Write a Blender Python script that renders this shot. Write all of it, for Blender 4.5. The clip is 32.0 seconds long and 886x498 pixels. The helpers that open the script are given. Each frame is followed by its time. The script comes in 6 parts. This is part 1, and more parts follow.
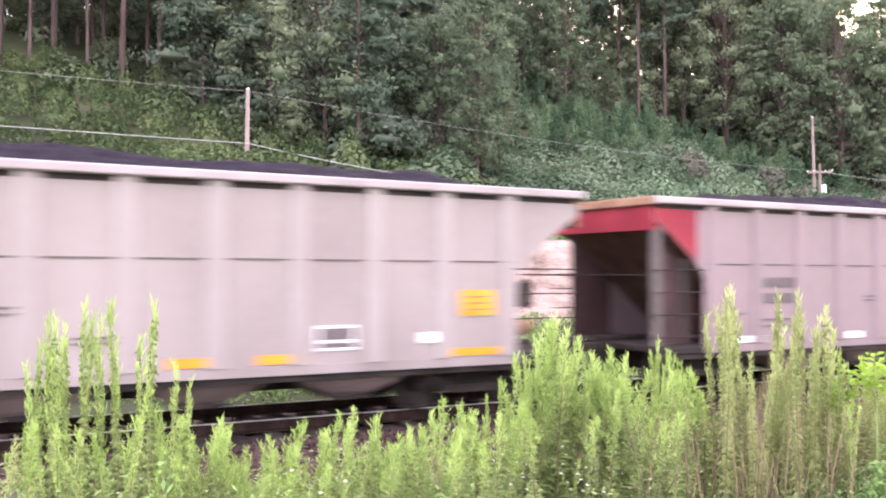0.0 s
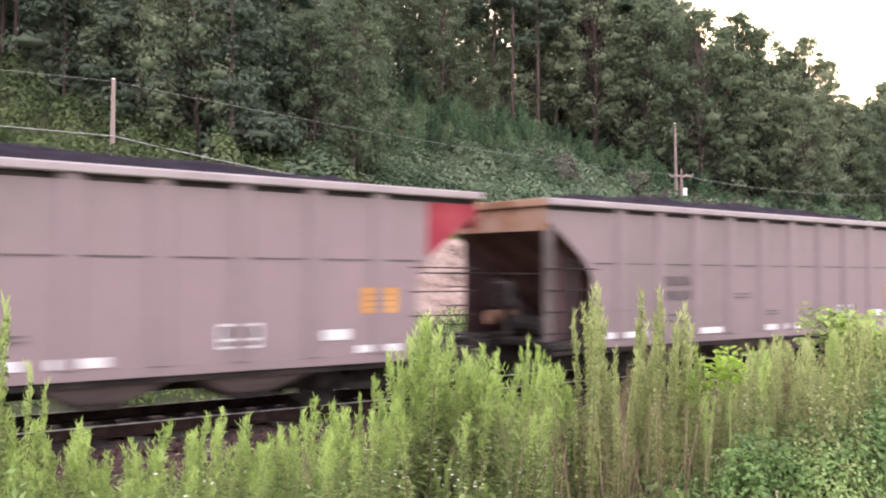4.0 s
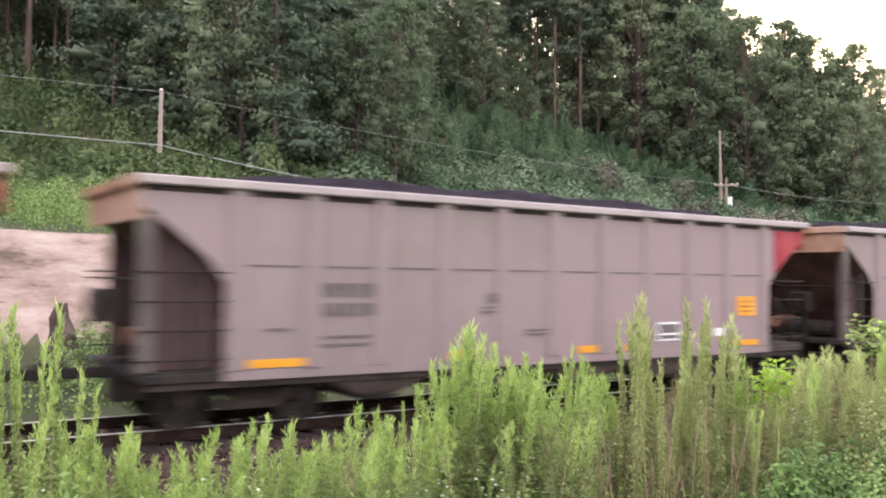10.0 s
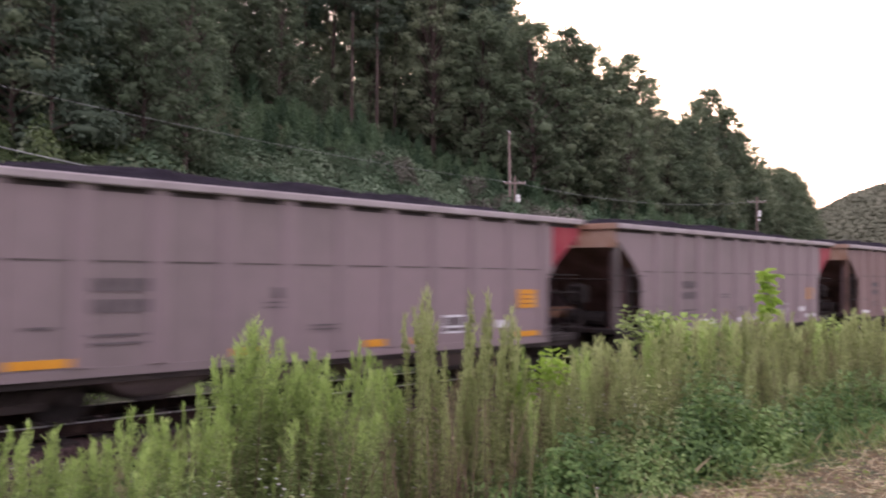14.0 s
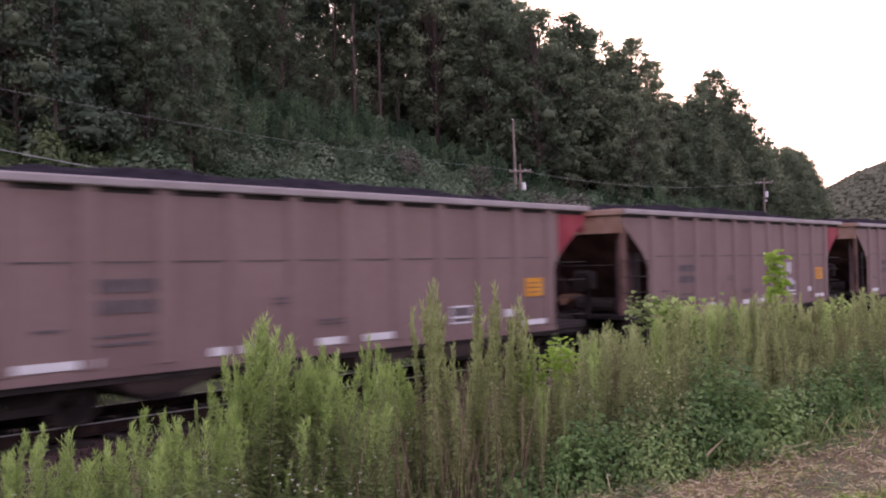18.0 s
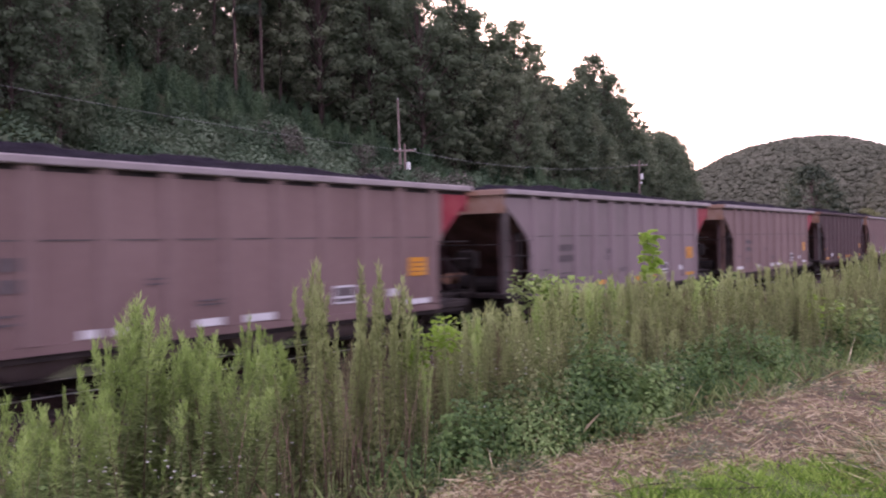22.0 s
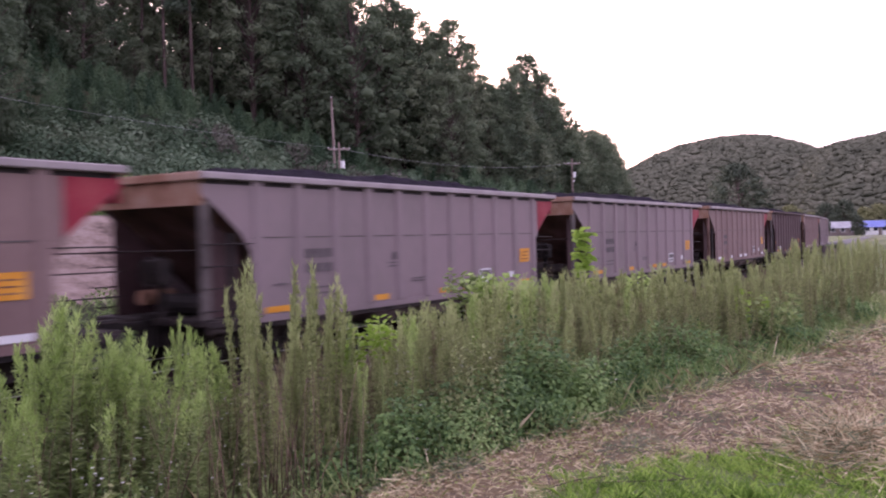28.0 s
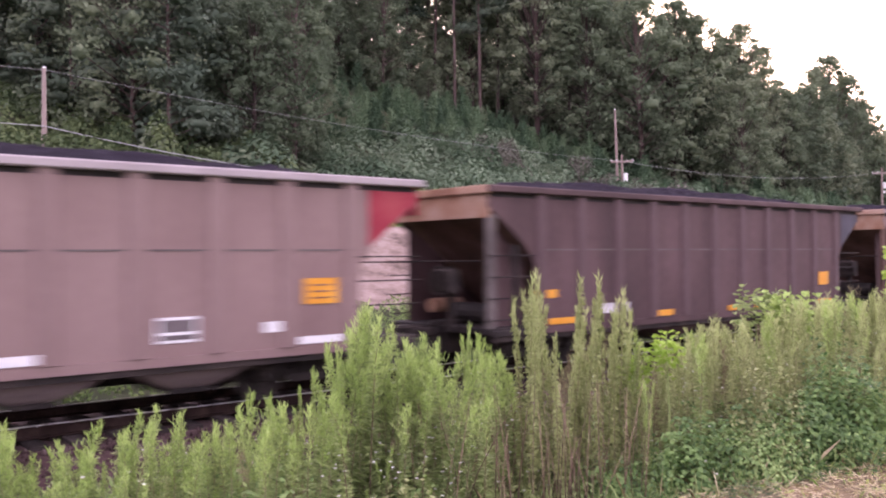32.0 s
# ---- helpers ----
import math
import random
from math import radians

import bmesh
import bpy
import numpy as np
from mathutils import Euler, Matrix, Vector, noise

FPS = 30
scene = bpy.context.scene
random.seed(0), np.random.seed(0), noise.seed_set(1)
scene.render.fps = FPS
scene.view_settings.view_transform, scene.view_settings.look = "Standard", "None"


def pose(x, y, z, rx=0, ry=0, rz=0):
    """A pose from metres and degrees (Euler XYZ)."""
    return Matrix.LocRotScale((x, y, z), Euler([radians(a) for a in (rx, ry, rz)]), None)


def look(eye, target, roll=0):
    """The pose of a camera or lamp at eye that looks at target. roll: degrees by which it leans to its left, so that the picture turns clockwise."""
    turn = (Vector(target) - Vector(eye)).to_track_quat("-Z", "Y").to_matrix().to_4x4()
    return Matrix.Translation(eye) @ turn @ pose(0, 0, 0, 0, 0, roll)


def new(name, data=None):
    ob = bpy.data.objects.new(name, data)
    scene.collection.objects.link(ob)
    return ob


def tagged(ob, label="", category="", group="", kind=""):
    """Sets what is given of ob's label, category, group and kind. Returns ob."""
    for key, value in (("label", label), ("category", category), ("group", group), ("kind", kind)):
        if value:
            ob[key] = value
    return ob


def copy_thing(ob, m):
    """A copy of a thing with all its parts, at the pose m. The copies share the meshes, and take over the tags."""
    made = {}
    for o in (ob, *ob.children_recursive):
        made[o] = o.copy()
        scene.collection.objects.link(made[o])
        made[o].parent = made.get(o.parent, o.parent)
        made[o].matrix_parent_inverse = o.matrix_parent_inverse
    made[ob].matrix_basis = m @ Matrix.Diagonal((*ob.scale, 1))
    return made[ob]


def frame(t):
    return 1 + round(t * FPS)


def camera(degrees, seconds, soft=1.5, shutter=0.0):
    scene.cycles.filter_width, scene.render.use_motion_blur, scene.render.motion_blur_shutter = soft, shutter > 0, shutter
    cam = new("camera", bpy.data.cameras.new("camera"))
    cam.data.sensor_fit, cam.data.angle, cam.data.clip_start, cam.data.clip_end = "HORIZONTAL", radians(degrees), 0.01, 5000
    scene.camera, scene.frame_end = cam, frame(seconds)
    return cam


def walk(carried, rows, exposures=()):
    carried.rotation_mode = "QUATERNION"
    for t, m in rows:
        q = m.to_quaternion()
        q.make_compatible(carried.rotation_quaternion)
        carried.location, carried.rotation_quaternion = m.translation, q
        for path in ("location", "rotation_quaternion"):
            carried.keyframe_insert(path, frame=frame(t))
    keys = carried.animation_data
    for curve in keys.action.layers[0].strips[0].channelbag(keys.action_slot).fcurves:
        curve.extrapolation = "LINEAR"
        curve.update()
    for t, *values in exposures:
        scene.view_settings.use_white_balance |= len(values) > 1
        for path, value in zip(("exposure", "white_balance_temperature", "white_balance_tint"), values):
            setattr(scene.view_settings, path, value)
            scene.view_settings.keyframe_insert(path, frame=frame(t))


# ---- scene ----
# ---------------------------------------------------------------- camera
PATH = [
    (0.0, -0.071, -0.000, 2.238, 91.31, -0.35, -28.06),
    (0.5, -0.062, -0.000, 2.239, 91.36, -0.25, -28.81),
    (1.0, -0.064, -0.000, 2.238, 91.43, -0.48, -29.82),
    (1.5, -0.055, -0.002, 2.240, 91.56, -0.45, -31.09),
    (2.0, -0.056, -0.005, 2.241, 91.54, -0.54, -32.80),
    (2.5, -0.055, -0.006, 2.238, 91.38, -0.51, -33.91),
    (4.5, -0.044, 0.007, 2.226, 91.19, -0.49, -37.17),
    (5.0, -0.027, 0.014, 2.226, 90.97, -0.49, -38.72),
    (5.5, -0.013, 0.026, 2.226, 90.82, -0.60, -40.42),
    (6.0, -0.011, 0.021, 2.231, 90.79, -0.44, -41.40),
    (6.5, -0.008, 0.023, 2.229, 91.03, -0.54, -42.84),
    (7.0, -0.026, 0.020, 2.229, 91.25, -0.54, -43.84),
    (7.5, -0.057, 0.030, 2.229, 91.17, -0.61, -40.44),
    (8.0, -0.072, 0.018, 2.230, 91.29, -0.70, -36.70),
    (8.5, -0.067, 0.008, 2.229, 91.20, -0.88, -36.18),
    (9.0, -0.073, 0.009, 2.233, 91.18, -0.91, -35.56),
    (9.5, -0.078, 0.005, 2.232, 91.62, -0.74, -34.34),
    (10.0, -0.075, 0.004, 2.233, 91.82, -0.83, -33.43),
    (10.5, -0.077, 0.000, 2.235, 91.99, -0.94, -33.37),
    (11.0, -0.073, -0.000, 2.232, 91.90, -0.98, -33.58),
    (11.5, -0.078, -0.003, 2.234, 91.95, -0.97, -33.83),
    (12.0, -0.069, 0.001, 2.231, 91.88, -0.90, -34.26),
    (12.5, -0.032, 0.009, 2.228, 91.97, -0.76, -36.92),
    (13.0, -0.021, 0.028, 2.228, 92.07, -0.82, -40.59),
    (13.5, -0.006, 0.038, 2.228, 91.90, -0.75, -43.59),
    (14.0, 0.024, 0.008, 2.231, 91.63, -0.70, -46.55),
    (14.5, 0.056, -0.020, 2.239, 91.17, -0.53, -48.98),
    (16.5, 0.019, -0.017, 2.254, 90.55, 1.00, -49.03),
    (17.0, 0.022, -0.020, 2.253, 90.84, 1.08, -47.47),
    (17.5, 0.023, -0.020, 2.251, 90.93, 0.96, -46.45),
    (18.0, 0.019, -0.017, 2.249, 90.99, 0.99, -46.02),
    (18.5, 0.013, -0.019, 2.251, 90.67, 1.06, -45.59),
    (19.0, 0.020, -0.013, 2.250, 90.53, 1.11, -45.74),
    (19.5, 0.028, -0.008, 2.249, 90.51, 1.10, -46.09),
    (20.0, 0.030, -0.011, 2.251, 90.35, 1.01, -46.96),
    (20.5, 0.038, -0.005, 2.252, 90.09, 1.00, -48.63),
    (21.0, 0.050, 0.007, 2.247, 89.88, 1.05, -50.36),
    (21.5, 0.054, 0.007, 2.245, 89.64, 0.84, -51.77),
    (22.0, 0.059, 0.010, 2.246, 89.54, 0.94, -53.50),
    (22.5, 0.062, 0.011, 2.245, 89.42, 0.83, -55.02),
    (23.0, 0.059, 0.007, 2.246, 89.66, 0.72, -56.05),
    (23.5, 0.061, 0.010, 2.245, 89.68, 0.57, -56.65),
    (24.0, 0.063, 0.003, 2.246, 89.59, 0.88, -57.12),
    (24.5, 0.058, -0.007, 2.250, 89.47, 0.98, -58.11),
    (25.0, 0.061, -0.006, 2.247, 89.57, 0.95, -59.07),
    (25.5, 0.059, -0.012, 2.246, 89.71, 1.07, -59.42),
    (27.5, 0.071, 0.003, 2.243, 89.41, 1.43, -58.69),
    (28.0, 0.079, 0.015, 2.243, 89.37, 1.38, -57.68),
    (28.5, 0.082, 0.025, 2.240, 89.24, 1.31, -55.76),
    (29.0, 0.075, 0.029, 2.243, 89.27, 1.44, -53.37),
    (29.5, 0.073, 0.033, 2.242, 89.50, 1.53, -50.74),
    (30.0, 0.059, 0.034, 2.241, 89.42, 1.09, -48.07),
    (30.5, 0.051, 0.026, 2.242, 89.45, 1.03, -45.61),
    (31.0, 0.042, 0.030, 2.240, 89.82, 0.76, -42.89),
    (31.5, 0.036, 0.027, 2.240, 90.27, 0.83, -40.89),
    (32.0, 0.040, 0.039, 2.238, 90.50, 0.47, -39.64),
]

cam = camera(53.25, 32.0, soft=2.0, shutter=0.7)
EXPOSURES = [(0.0, 3.42, 6400, 28), (1.0, 3.08, 6400, 31), (2.0, 2.75, 6500, 27), (5.0, 2.8, 6650, 25), (6.0, 2.5, 6600, 32), (7.0, 1.95, 6500, 35), (8.0, 2.3, 6650, 29), (9.0, 2.65, 6550, 30), (10.0, 2.75, 6650, 18), (12.0, 2.75, 6650, 15), (13.0, 2.4, 6700, 22),
             (14.0, 1.75, 6400, 34), (17.0, 1.4, 6200, 43), (19.0, 1.4, 6200, 46), (23.0, 1.55, 5900, 48), (25.0, 1.55, 5800, 48), (28.0, 1.55, 5900, 48), (30.0, 1.58, 6100, 44), (31.0, 1.72, 6200, 44), (32.0, 2.45, 6300, 44)]
walk(cam, [(t, pose(x, y, z, rx, ry, rz)) for t, x, y, z, rx, ry, rz in PATH], EXPOSURES)

# ---------------------------------------------------------------- world and light
SUN_AZ, SUN_EL = 52.0, 9.0          # degrees from the y axis towards x; behind the wooded ridge
world = bpy.data.worlds.new("evening_sky")
world.use_nodes = True
scene.world = world
wn = world.node_tree.nodes
sky = wn.new("ShaderNodeTexSky")
sky.sky_type, sky.sun_disc = "NISHITA", False
sky.sun_elevation, sky.sun_rotation = radians(SUN_EL), radians(SUN_AZ)
sky.air_density, sky.dust_density, sky.ozone_density = 1.0, 3.0, 1.0
haze = wn.new("ShaderNodeMix")                  # a thin, even evening overcast over the clear sky
haze.data_type = "RGBA"
haze.inputs["Factor"].default_value = 0.72
haze.inputs[7].default_value = (4.2, 4.0, 4.0, 1)
world.node_tree.links.new(sky.outputs["Color"], haze.inputs[6])
wn["Background"].inputs["Strength"].default_value = 0.15
world.node_tree.links.new(haze.outputs[2], wn["Background"].inputs["Color"])
sun = new("sun", bpy.data.lights.new("sun", "SUN"))
sun.data.energy, sun.data.angle, sun.data.color = 1.0, radians(10), (1.0, 0.86, 0.72)
SUN_WAY = Vector((math.sin(radians(SUN_AZ)) * math.cos(radians(SUN_EL)),
                  math.cos(radians(SUN_AZ)) * math.cos(radians(SUN_EL)), math.sin(radians(SUN_EL))))
sun.matrix_world = look(SUN_WAY * 300, (0, 0, 0))


# ---------------------------------------------------------------- materials
def material(name, colors, scale=3.0, rough=0.8, metal=0.0, bump=0.2, fine=40.0, island=0.0, each=0.0,
             translucent=0.0, streak=1.0, spec=0.3):
    """Noise-mixed colours at two scales; island and each vary the brightness piece by piece."""
    m = bpy.data.materials.new(name)
    m.use_nodes = True
    t = m.node_tree
    n, l = t.nodes, t.links
    b = n["Principled BSDF"]
    b.inputs["Roughness"].default_value = rough
    b.inputs["Metallic"].default_value = metal
    b.inputs["Specular IOR Level"].default_value = spec
    co = n.new("ShaderNodeTexCoord")
    mp = n.new("ShaderNodeMapping")
    mp.inputs["Scale"].default_value = (1, 1, streak)
    l.new(co.outputs["Object"], mp.inputs["Vector"])
    big, small = n.new("ShaderNodeTexNoise"), n.new("ShaderNodeTexNoise")
    big.inputs["Scale"].default_value, big.inputs["Detail"].default_value = scale, 6
    small.inputs["Scale"].default_value, small.inputs["Detail"].default_value = fine, 4
    l.new(mp.outputs["Vector"], big.inputs["Vector"])
    l.new(mp.outputs["Vector"], small.inputs["Vector"])
    mixf = n.new("ShaderNodeMath")
    mixf.operation = "MULTIPLY_ADD"
    mixf.inputs[1].default_value, mixf.inputs[2].default_value = 0.35, -0.17
    l.new(small.outputs["Fac"], mixf.inputs[0])
    add = n.new("ShaderNodeMath")
    l.new(big.outputs["Fac"], add.inputs[0])
    l.new(mixf.outputs[0], add.inputs[1])
    fac = add.outputs[0]
    for node, out, amount in (("ShaderNodeNewGeometry", "Random Per Island", island), ("ShaderNodeObjectInfo", "Random", each)):
        if amount:
            r, k, s = n.new(node), n.new("ShaderNodeMath"), n.new("ShaderNodeMath")
            k.operation = "MULTIPLY_ADD"
            k.inputs[1].default_value, k.inputs[2].default_value = amount, -amount / 2
            l.new(r.outputs[out], k.inputs[0])
            l.new(k.outputs[0], s.inputs[0])
            l.new(fac, s.inputs[1])
            fac = s.outputs[0]
    ramp = n.new("ShaderNodeValToRGB")
    e = ramp.color_ramp.elements
    while len(e) < len(colors):
        e.new(0.5)
    for i, c in enumerate(colors):
        e[i].position = 0.28 + 0.44 * i / max(1, len(colors) - 1)
        e[i].color = (*c, 1)
    l.new(fac, ramp.inputs["Fac"])
    l.new(ramp.outputs["Color"], b.inputs["Base Color"])
    if bump:
        bp = n.new("ShaderNodeBump")
        bp.inputs["Strength"].default_value, bp.inputs["Distance"].default_value = bump, 0.02
        l.new(small.outputs["Fac"], bp.inputs["Height"])
        l.new(bp.outputs["Normal"], b.inputs["Normal"])
    if translucent:
        tr, mix = n.new("ShaderNodeBsdfTranslucent"), n.new("ShaderNodeMixShader")
        l.new(ramp.outputs["Color"], tr.inputs["Color"])
        mix.inputs["Fac"].default_value = translucent
        l.new(b.outputs["BSDF"], mix.inputs[1])
        l.new(tr.outputs["BSDF"], mix.inputs[2])
        l.new(mix.outputs["Shader"], n["Material Output"].inputs["Surface"])
    return m


CAR_GREY = material("dusty_grey_paint", [(0.172, 0.140, 0.138), (0.212, 0.166, 0.170), (0.240, 0.180, 0.190)], 0.3, 0.6, 0.0, 0.08, 5, each=0.12, streak=0.6)
CAR_BROWN = material("brown_dusted_paint", [(0.157, 0.100, 0.094), (0.195, 0.129, 0.121), (0.228, 0.157, 0.146)], 0.7, 0.65, 0.0, 0.08, 14, each=0.06, streak=0.45)
STAKE_BROWN = material("brown_dusted_ribs", [(0.171, 0.113, 0.106), (0.211, 0.144, 0.135), (0.245, 0.171, 0.161)], 0.7, 0.65, 0.0, 0.08, 14, each=0.06, streak=0.45)
CAR_PALE = material("pale_grey_paint", [(0.20, 0.168, 0.165), (0.245, 0.21, 0.205), (0.285, 0.248, 0.242)], 0.7, 0.6, 0.0, 0.08, 14, each=0.06, streak=0.45)
STAKE = material("cleaner_grey_paint", [(0.186, 0.150, 0.150), (0.224, 0.174, 0.180), (0.252, 0.192, 0.202)], 0.3, 0.6, 0.0, 0.08, 5, each=0.12, streak=0.6)
# darkened beyond grime: shade on end posts and seams is in this colour
GRIME_SHADE = material("grimy_grey_shade_paint", [(0.054, 0.045, 0.043), (0.090, 0.075, 0.072), (0.126, 0.108, 0.102)], 0.9, 0.75, 0.0, 0.1, 14, each=0.1)
CHUTE = material("dusty_chute_paint", [(0.105, 0.080, 0.078), (0.165, 0.128, 0.126), (0.215, 0.170, 0.166)], 0.9, 0.75, 0.0, 0.1, 14, each=0.1)
STAKE_PALE = material("clean_pale_paint", [(0.245, 0.21, 0.208), (0.295, 0.258, 0.255), (0.34, 0.30, 0.296)], 0.7, 0.6, 0.0, 0.08, 14, each=0.06, streak=0.45)
STAKE_DARK = material("dusty_brown_paint", [(0.064, 0.038, 0.040), (0.085, 0.052, 0.055), (0.110, 0.070, 0.072)], 0.7, 0.65, 0.0, 0.08, 14, each=0.06, streak=0.45)
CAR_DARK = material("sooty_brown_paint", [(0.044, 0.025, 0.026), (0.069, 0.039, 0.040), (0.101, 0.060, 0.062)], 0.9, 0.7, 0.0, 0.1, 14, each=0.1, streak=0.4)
CHORD = material("bright_worn_chord", [(0.229, 0.196, 0.202), (0.286, 0.249, 0.255), (0.334, 0.295, 0.301)], 1.2, 0.5, 0.1, 0.08, 20, each=0.1)
RUST = material("rusty_tan_steel", [(0.150, 0.072, 0.045), (0.250, 0.138, 0.090), (0.320, 0.215, 0.165)], 2.0, 0.85, 0.0, 0.2, 30, each=0.2)
# besides real steel, also colours the shade strips under chord and sill
DARKSTEEL = material("grimy_dark_steel_and_shade", [(0.012, 0.010, 0.010), (0.028, 0.022, 0.021), (0.056, 0.042, 0.038)], 2.5, 0.75, 0.2, 0.2, 30, each=0.2)
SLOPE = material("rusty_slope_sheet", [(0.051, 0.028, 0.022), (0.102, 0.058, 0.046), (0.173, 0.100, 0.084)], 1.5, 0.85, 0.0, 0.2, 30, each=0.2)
RED = material("faded_red_paint", [(0.190, 0.012, 0.026), (0.250, 0.018, 0.034), (0.290, 0.040, 0.050)], 1.5, 0.6, 0.0, 0.08, 20)
BLUE = material("faded_blue_paint", [(0.028, 0.025, 0.038), (0.038, 0.034, 0.052), (0.052, 0.048, 0.068)], 1.5, 0.6, 0.0, 0.08, 20)
YELLOW = material("yellow_marking", [(0.50, 0.20, 0.012), (0.60, 0.26, 0.018), (0.66, 0.32, 0.04)], 3, 0.5, 0.0, 0.03, 30)
WHITE = material("white_marking", [(0.544, 0.544, 0.560), (0.640, 0.640, 0.656), (0.688, 0.688, 0.696)], 3, 0.5, 0.0, 0.03, 30)
INK = material("faded_black_lettering", [(0.075, 0.062, 0.065), (0.105, 0.088, 0.092), (0.14, 0.118, 0.122)], 5, 0.7, 0.0, 0.0, 30)
CHALK = material("chalky_spray_paint", [(0.338, 0.315, 0.330), (0.465, 0.450, 0.480), (0.540, 0.525, 0.555)], 4, 0.7, 0.0, 0.0, 30)
COAL = material("black_coal", [(0.008, 0.006, 0.010), (0.016, 0.013, 0.020), (0.03, 0.026, 0.036)], 6, 1.0, 0.0, 0.9, 25, spec=0.05)
RAIL = material("polished_rail_steel", [(0.45, 0.44, 0.44), (0.58, 0.57, 0.57), (0.68, 0.68, 0.68)], 4, 0.35, 0.45, 0.03, 60)
RAILSIDE = material("rusty_rail_web", [(0.014, 0.009, 0.008), (0.024, 0.015, 0.013), (0.040, 0.026, 0.022)], 4, 0.9, 0.0, 0.2, 60, spec=0.05)
TIE = material("creosoted_tie_wood", [(0.018, 0.013, 0.012), (0.036, 0.027, 0.025), (0.065, 0.052, 0.048)], 3, 0.9, 0.0, 0.5, 30, each=0.3)
BALLAST = material("reddish_ballast", [(0.028, 0.014, 0.014), (0.052, 0.028, 0.026), (0.110, 0.075, 0.072)], 1.2, 0.95, 0.0, 0.8, 18, island=0.5)
SOIL = material("hillside_soil", [(0.018, 0.022, 0.010), (0.035, 0.045, 0.018), (0.07, 0.07, 0.035)], 0.12, 0.95, 0.0, 0.5, 2.0)
CLAY = material("pink_clay_bank", [(0.085, 0.062, 0.048), (0.225, 0.165, 0.142), (0.31, 0.25, 0.225)], 0.7, 0.95, 0.0, 0.8, 4.0, streak=3.0)
BARK = material("pine_bark", [(0.045, 0.03, 0.028), (0.085, 0.058, 0.052), (0.14, 0.10, 0.092)], 1.5, 0.9, 0.0, 0.5, 8, each=0.4, streak=0.2)
POLE = material("weathered_pole_wood", [(0.16, 0.11, 0.10), (0.26, 0.20, 0.18), (0.36, 0.30, 0.28)], 1.5, 0.9, 0.0, 0.2, 12, each=0.2, streak=0.1)
WIRE = material("pale_cable", [(0.30, 0.31, 0.31), (0.38, 0.39, 0.39)], 1, 0.6, 0.2, 0.0, 10)
LEAF_OAK = material("broad_leaves", [(0.105, 0.142, 0.090), (0.162, 0.206, 0.128), (0.225, 0.265, 0.170)], 0.25, 0.7, 0.0, 0.0, 3, island=0.15, each=0.55, translucent=0.4, spec=0.05)
LEAF_PINE = material("pine_needles", [(0.062, 0.092, 0.066), (0.099, 0.136, 0.096), (0.152, 0.186, 0.132)], 0.25, 0.7, 0.0, 0.0, 3, island=0.15, each=0.4, translucent=0.35, spec=0.05)
LEAF_YOUNG = material("young_pine_needles", [(0.060, 0.104, 0.060), (0.092, 0.152, 0.084), (0.145, 0.215, 0.122)], 0.3, 0.7, 0.0, 0.0, 3, island=0.15, each=0.8, translucent=0.3, spec=0.1)
LEAF_VINE = material("kudzu_leaves", [(0.052, 0.090, 0.052), (0.120, 0.178, 0.108), (0.215, 0.280, 0.185)], 0.12, 0.65, 0.0, 0.0, 1.5, island=0.25, translucent=0.3, spec=0.1)
LEAF_WILT = material("wilted_shrub_leaves", [(0.075, 0.078, 0.060), (0.135, 0.135, 0.108), (0.215, 0.205, 0.172)], 0.2, 0.8, 0.0, 0.0, 1.5, island=0.3, translucent=0.3, spec=0.05)
LEAF_HILL = material("hill_shrub_leaves", [(0.045, 0.072, 0.034), (0.085, 0.122, 0.055), (0.15, 0.19, 0.085)], 0.3, 0.7, 0.0, 0.0, 1.5, island=0.2, translucent=0.35, spec=0.1)
LEAF_BUSH = material("shrub_leaves", [(0.097, 0.161, 0.058), (0.180, 0.272, 0.092), (0.293, 0.390, 0.151)], 0.12, 0.7, 0.0, 0.0, 1.5, island=0.4, translucent=0.3, spec=0.1)
# distance haze is mixed into these far foliage colours, paler and greyer
LEAF_FAR = material("haze_tinted_far_foliage", [(0.112, 0.119, 0.086), (0.140, 0.146, 0.104), (0.176, 0.177, 0.130)], 0.05, 0.95, 0.0, 0.0, 0.4, island=0.22, spec=0.0)
LEAF_DARKFAR = material("haze_tinted_dark_crown", [(0.064, 0.081, 0.060), (0.093, 0.115, 0.081), (0.136, 0.157, 0.106)], 0.1, 0.9, 0.0, 0.0, 1, island=0.4, translucent=0.2, spec=0.0)
LEAF_LIGHTFAR = material("haze_tinted_yellow_crown", [(0.17, 0.18, 0.09), (0.23, 0.24, 0.12), (0.3, 0.3, 0.16)], 0.1, 0.9, 0.0, 0.0, 1, island=0.4, translucent=0.2, spec=0.0)
WEED = material("goldenrod_leaves", [(0.169, 0.232, 0.085), (0.266, 0.350, 0.127), (0.379, 0.469, 0.194)], 0.8, 0.6, 0.0, 0.0, 6, island=0.4, each=0.3, translucent=0.45)
WEED_TIP = material("goldenrod_tips", [(0.244, 0.360, 0.090), (0.350, 0.482, 0.143), (0.466, 0.594, 0.212)], 0.8, 0.6, 0.0, 0.0, 6, island=0.35, each=0.3, translucent=0.4)
WEED_DRY = material("dry_weed_stems", [(0.141, 0.115, 0.065), (0.226, 0.190, 0.110), (0.320, 0.280, 0.170)], 1.0, 0.8, 0.0, 0.0, 6, island=0.4, each=0.3, translucent=0.2)
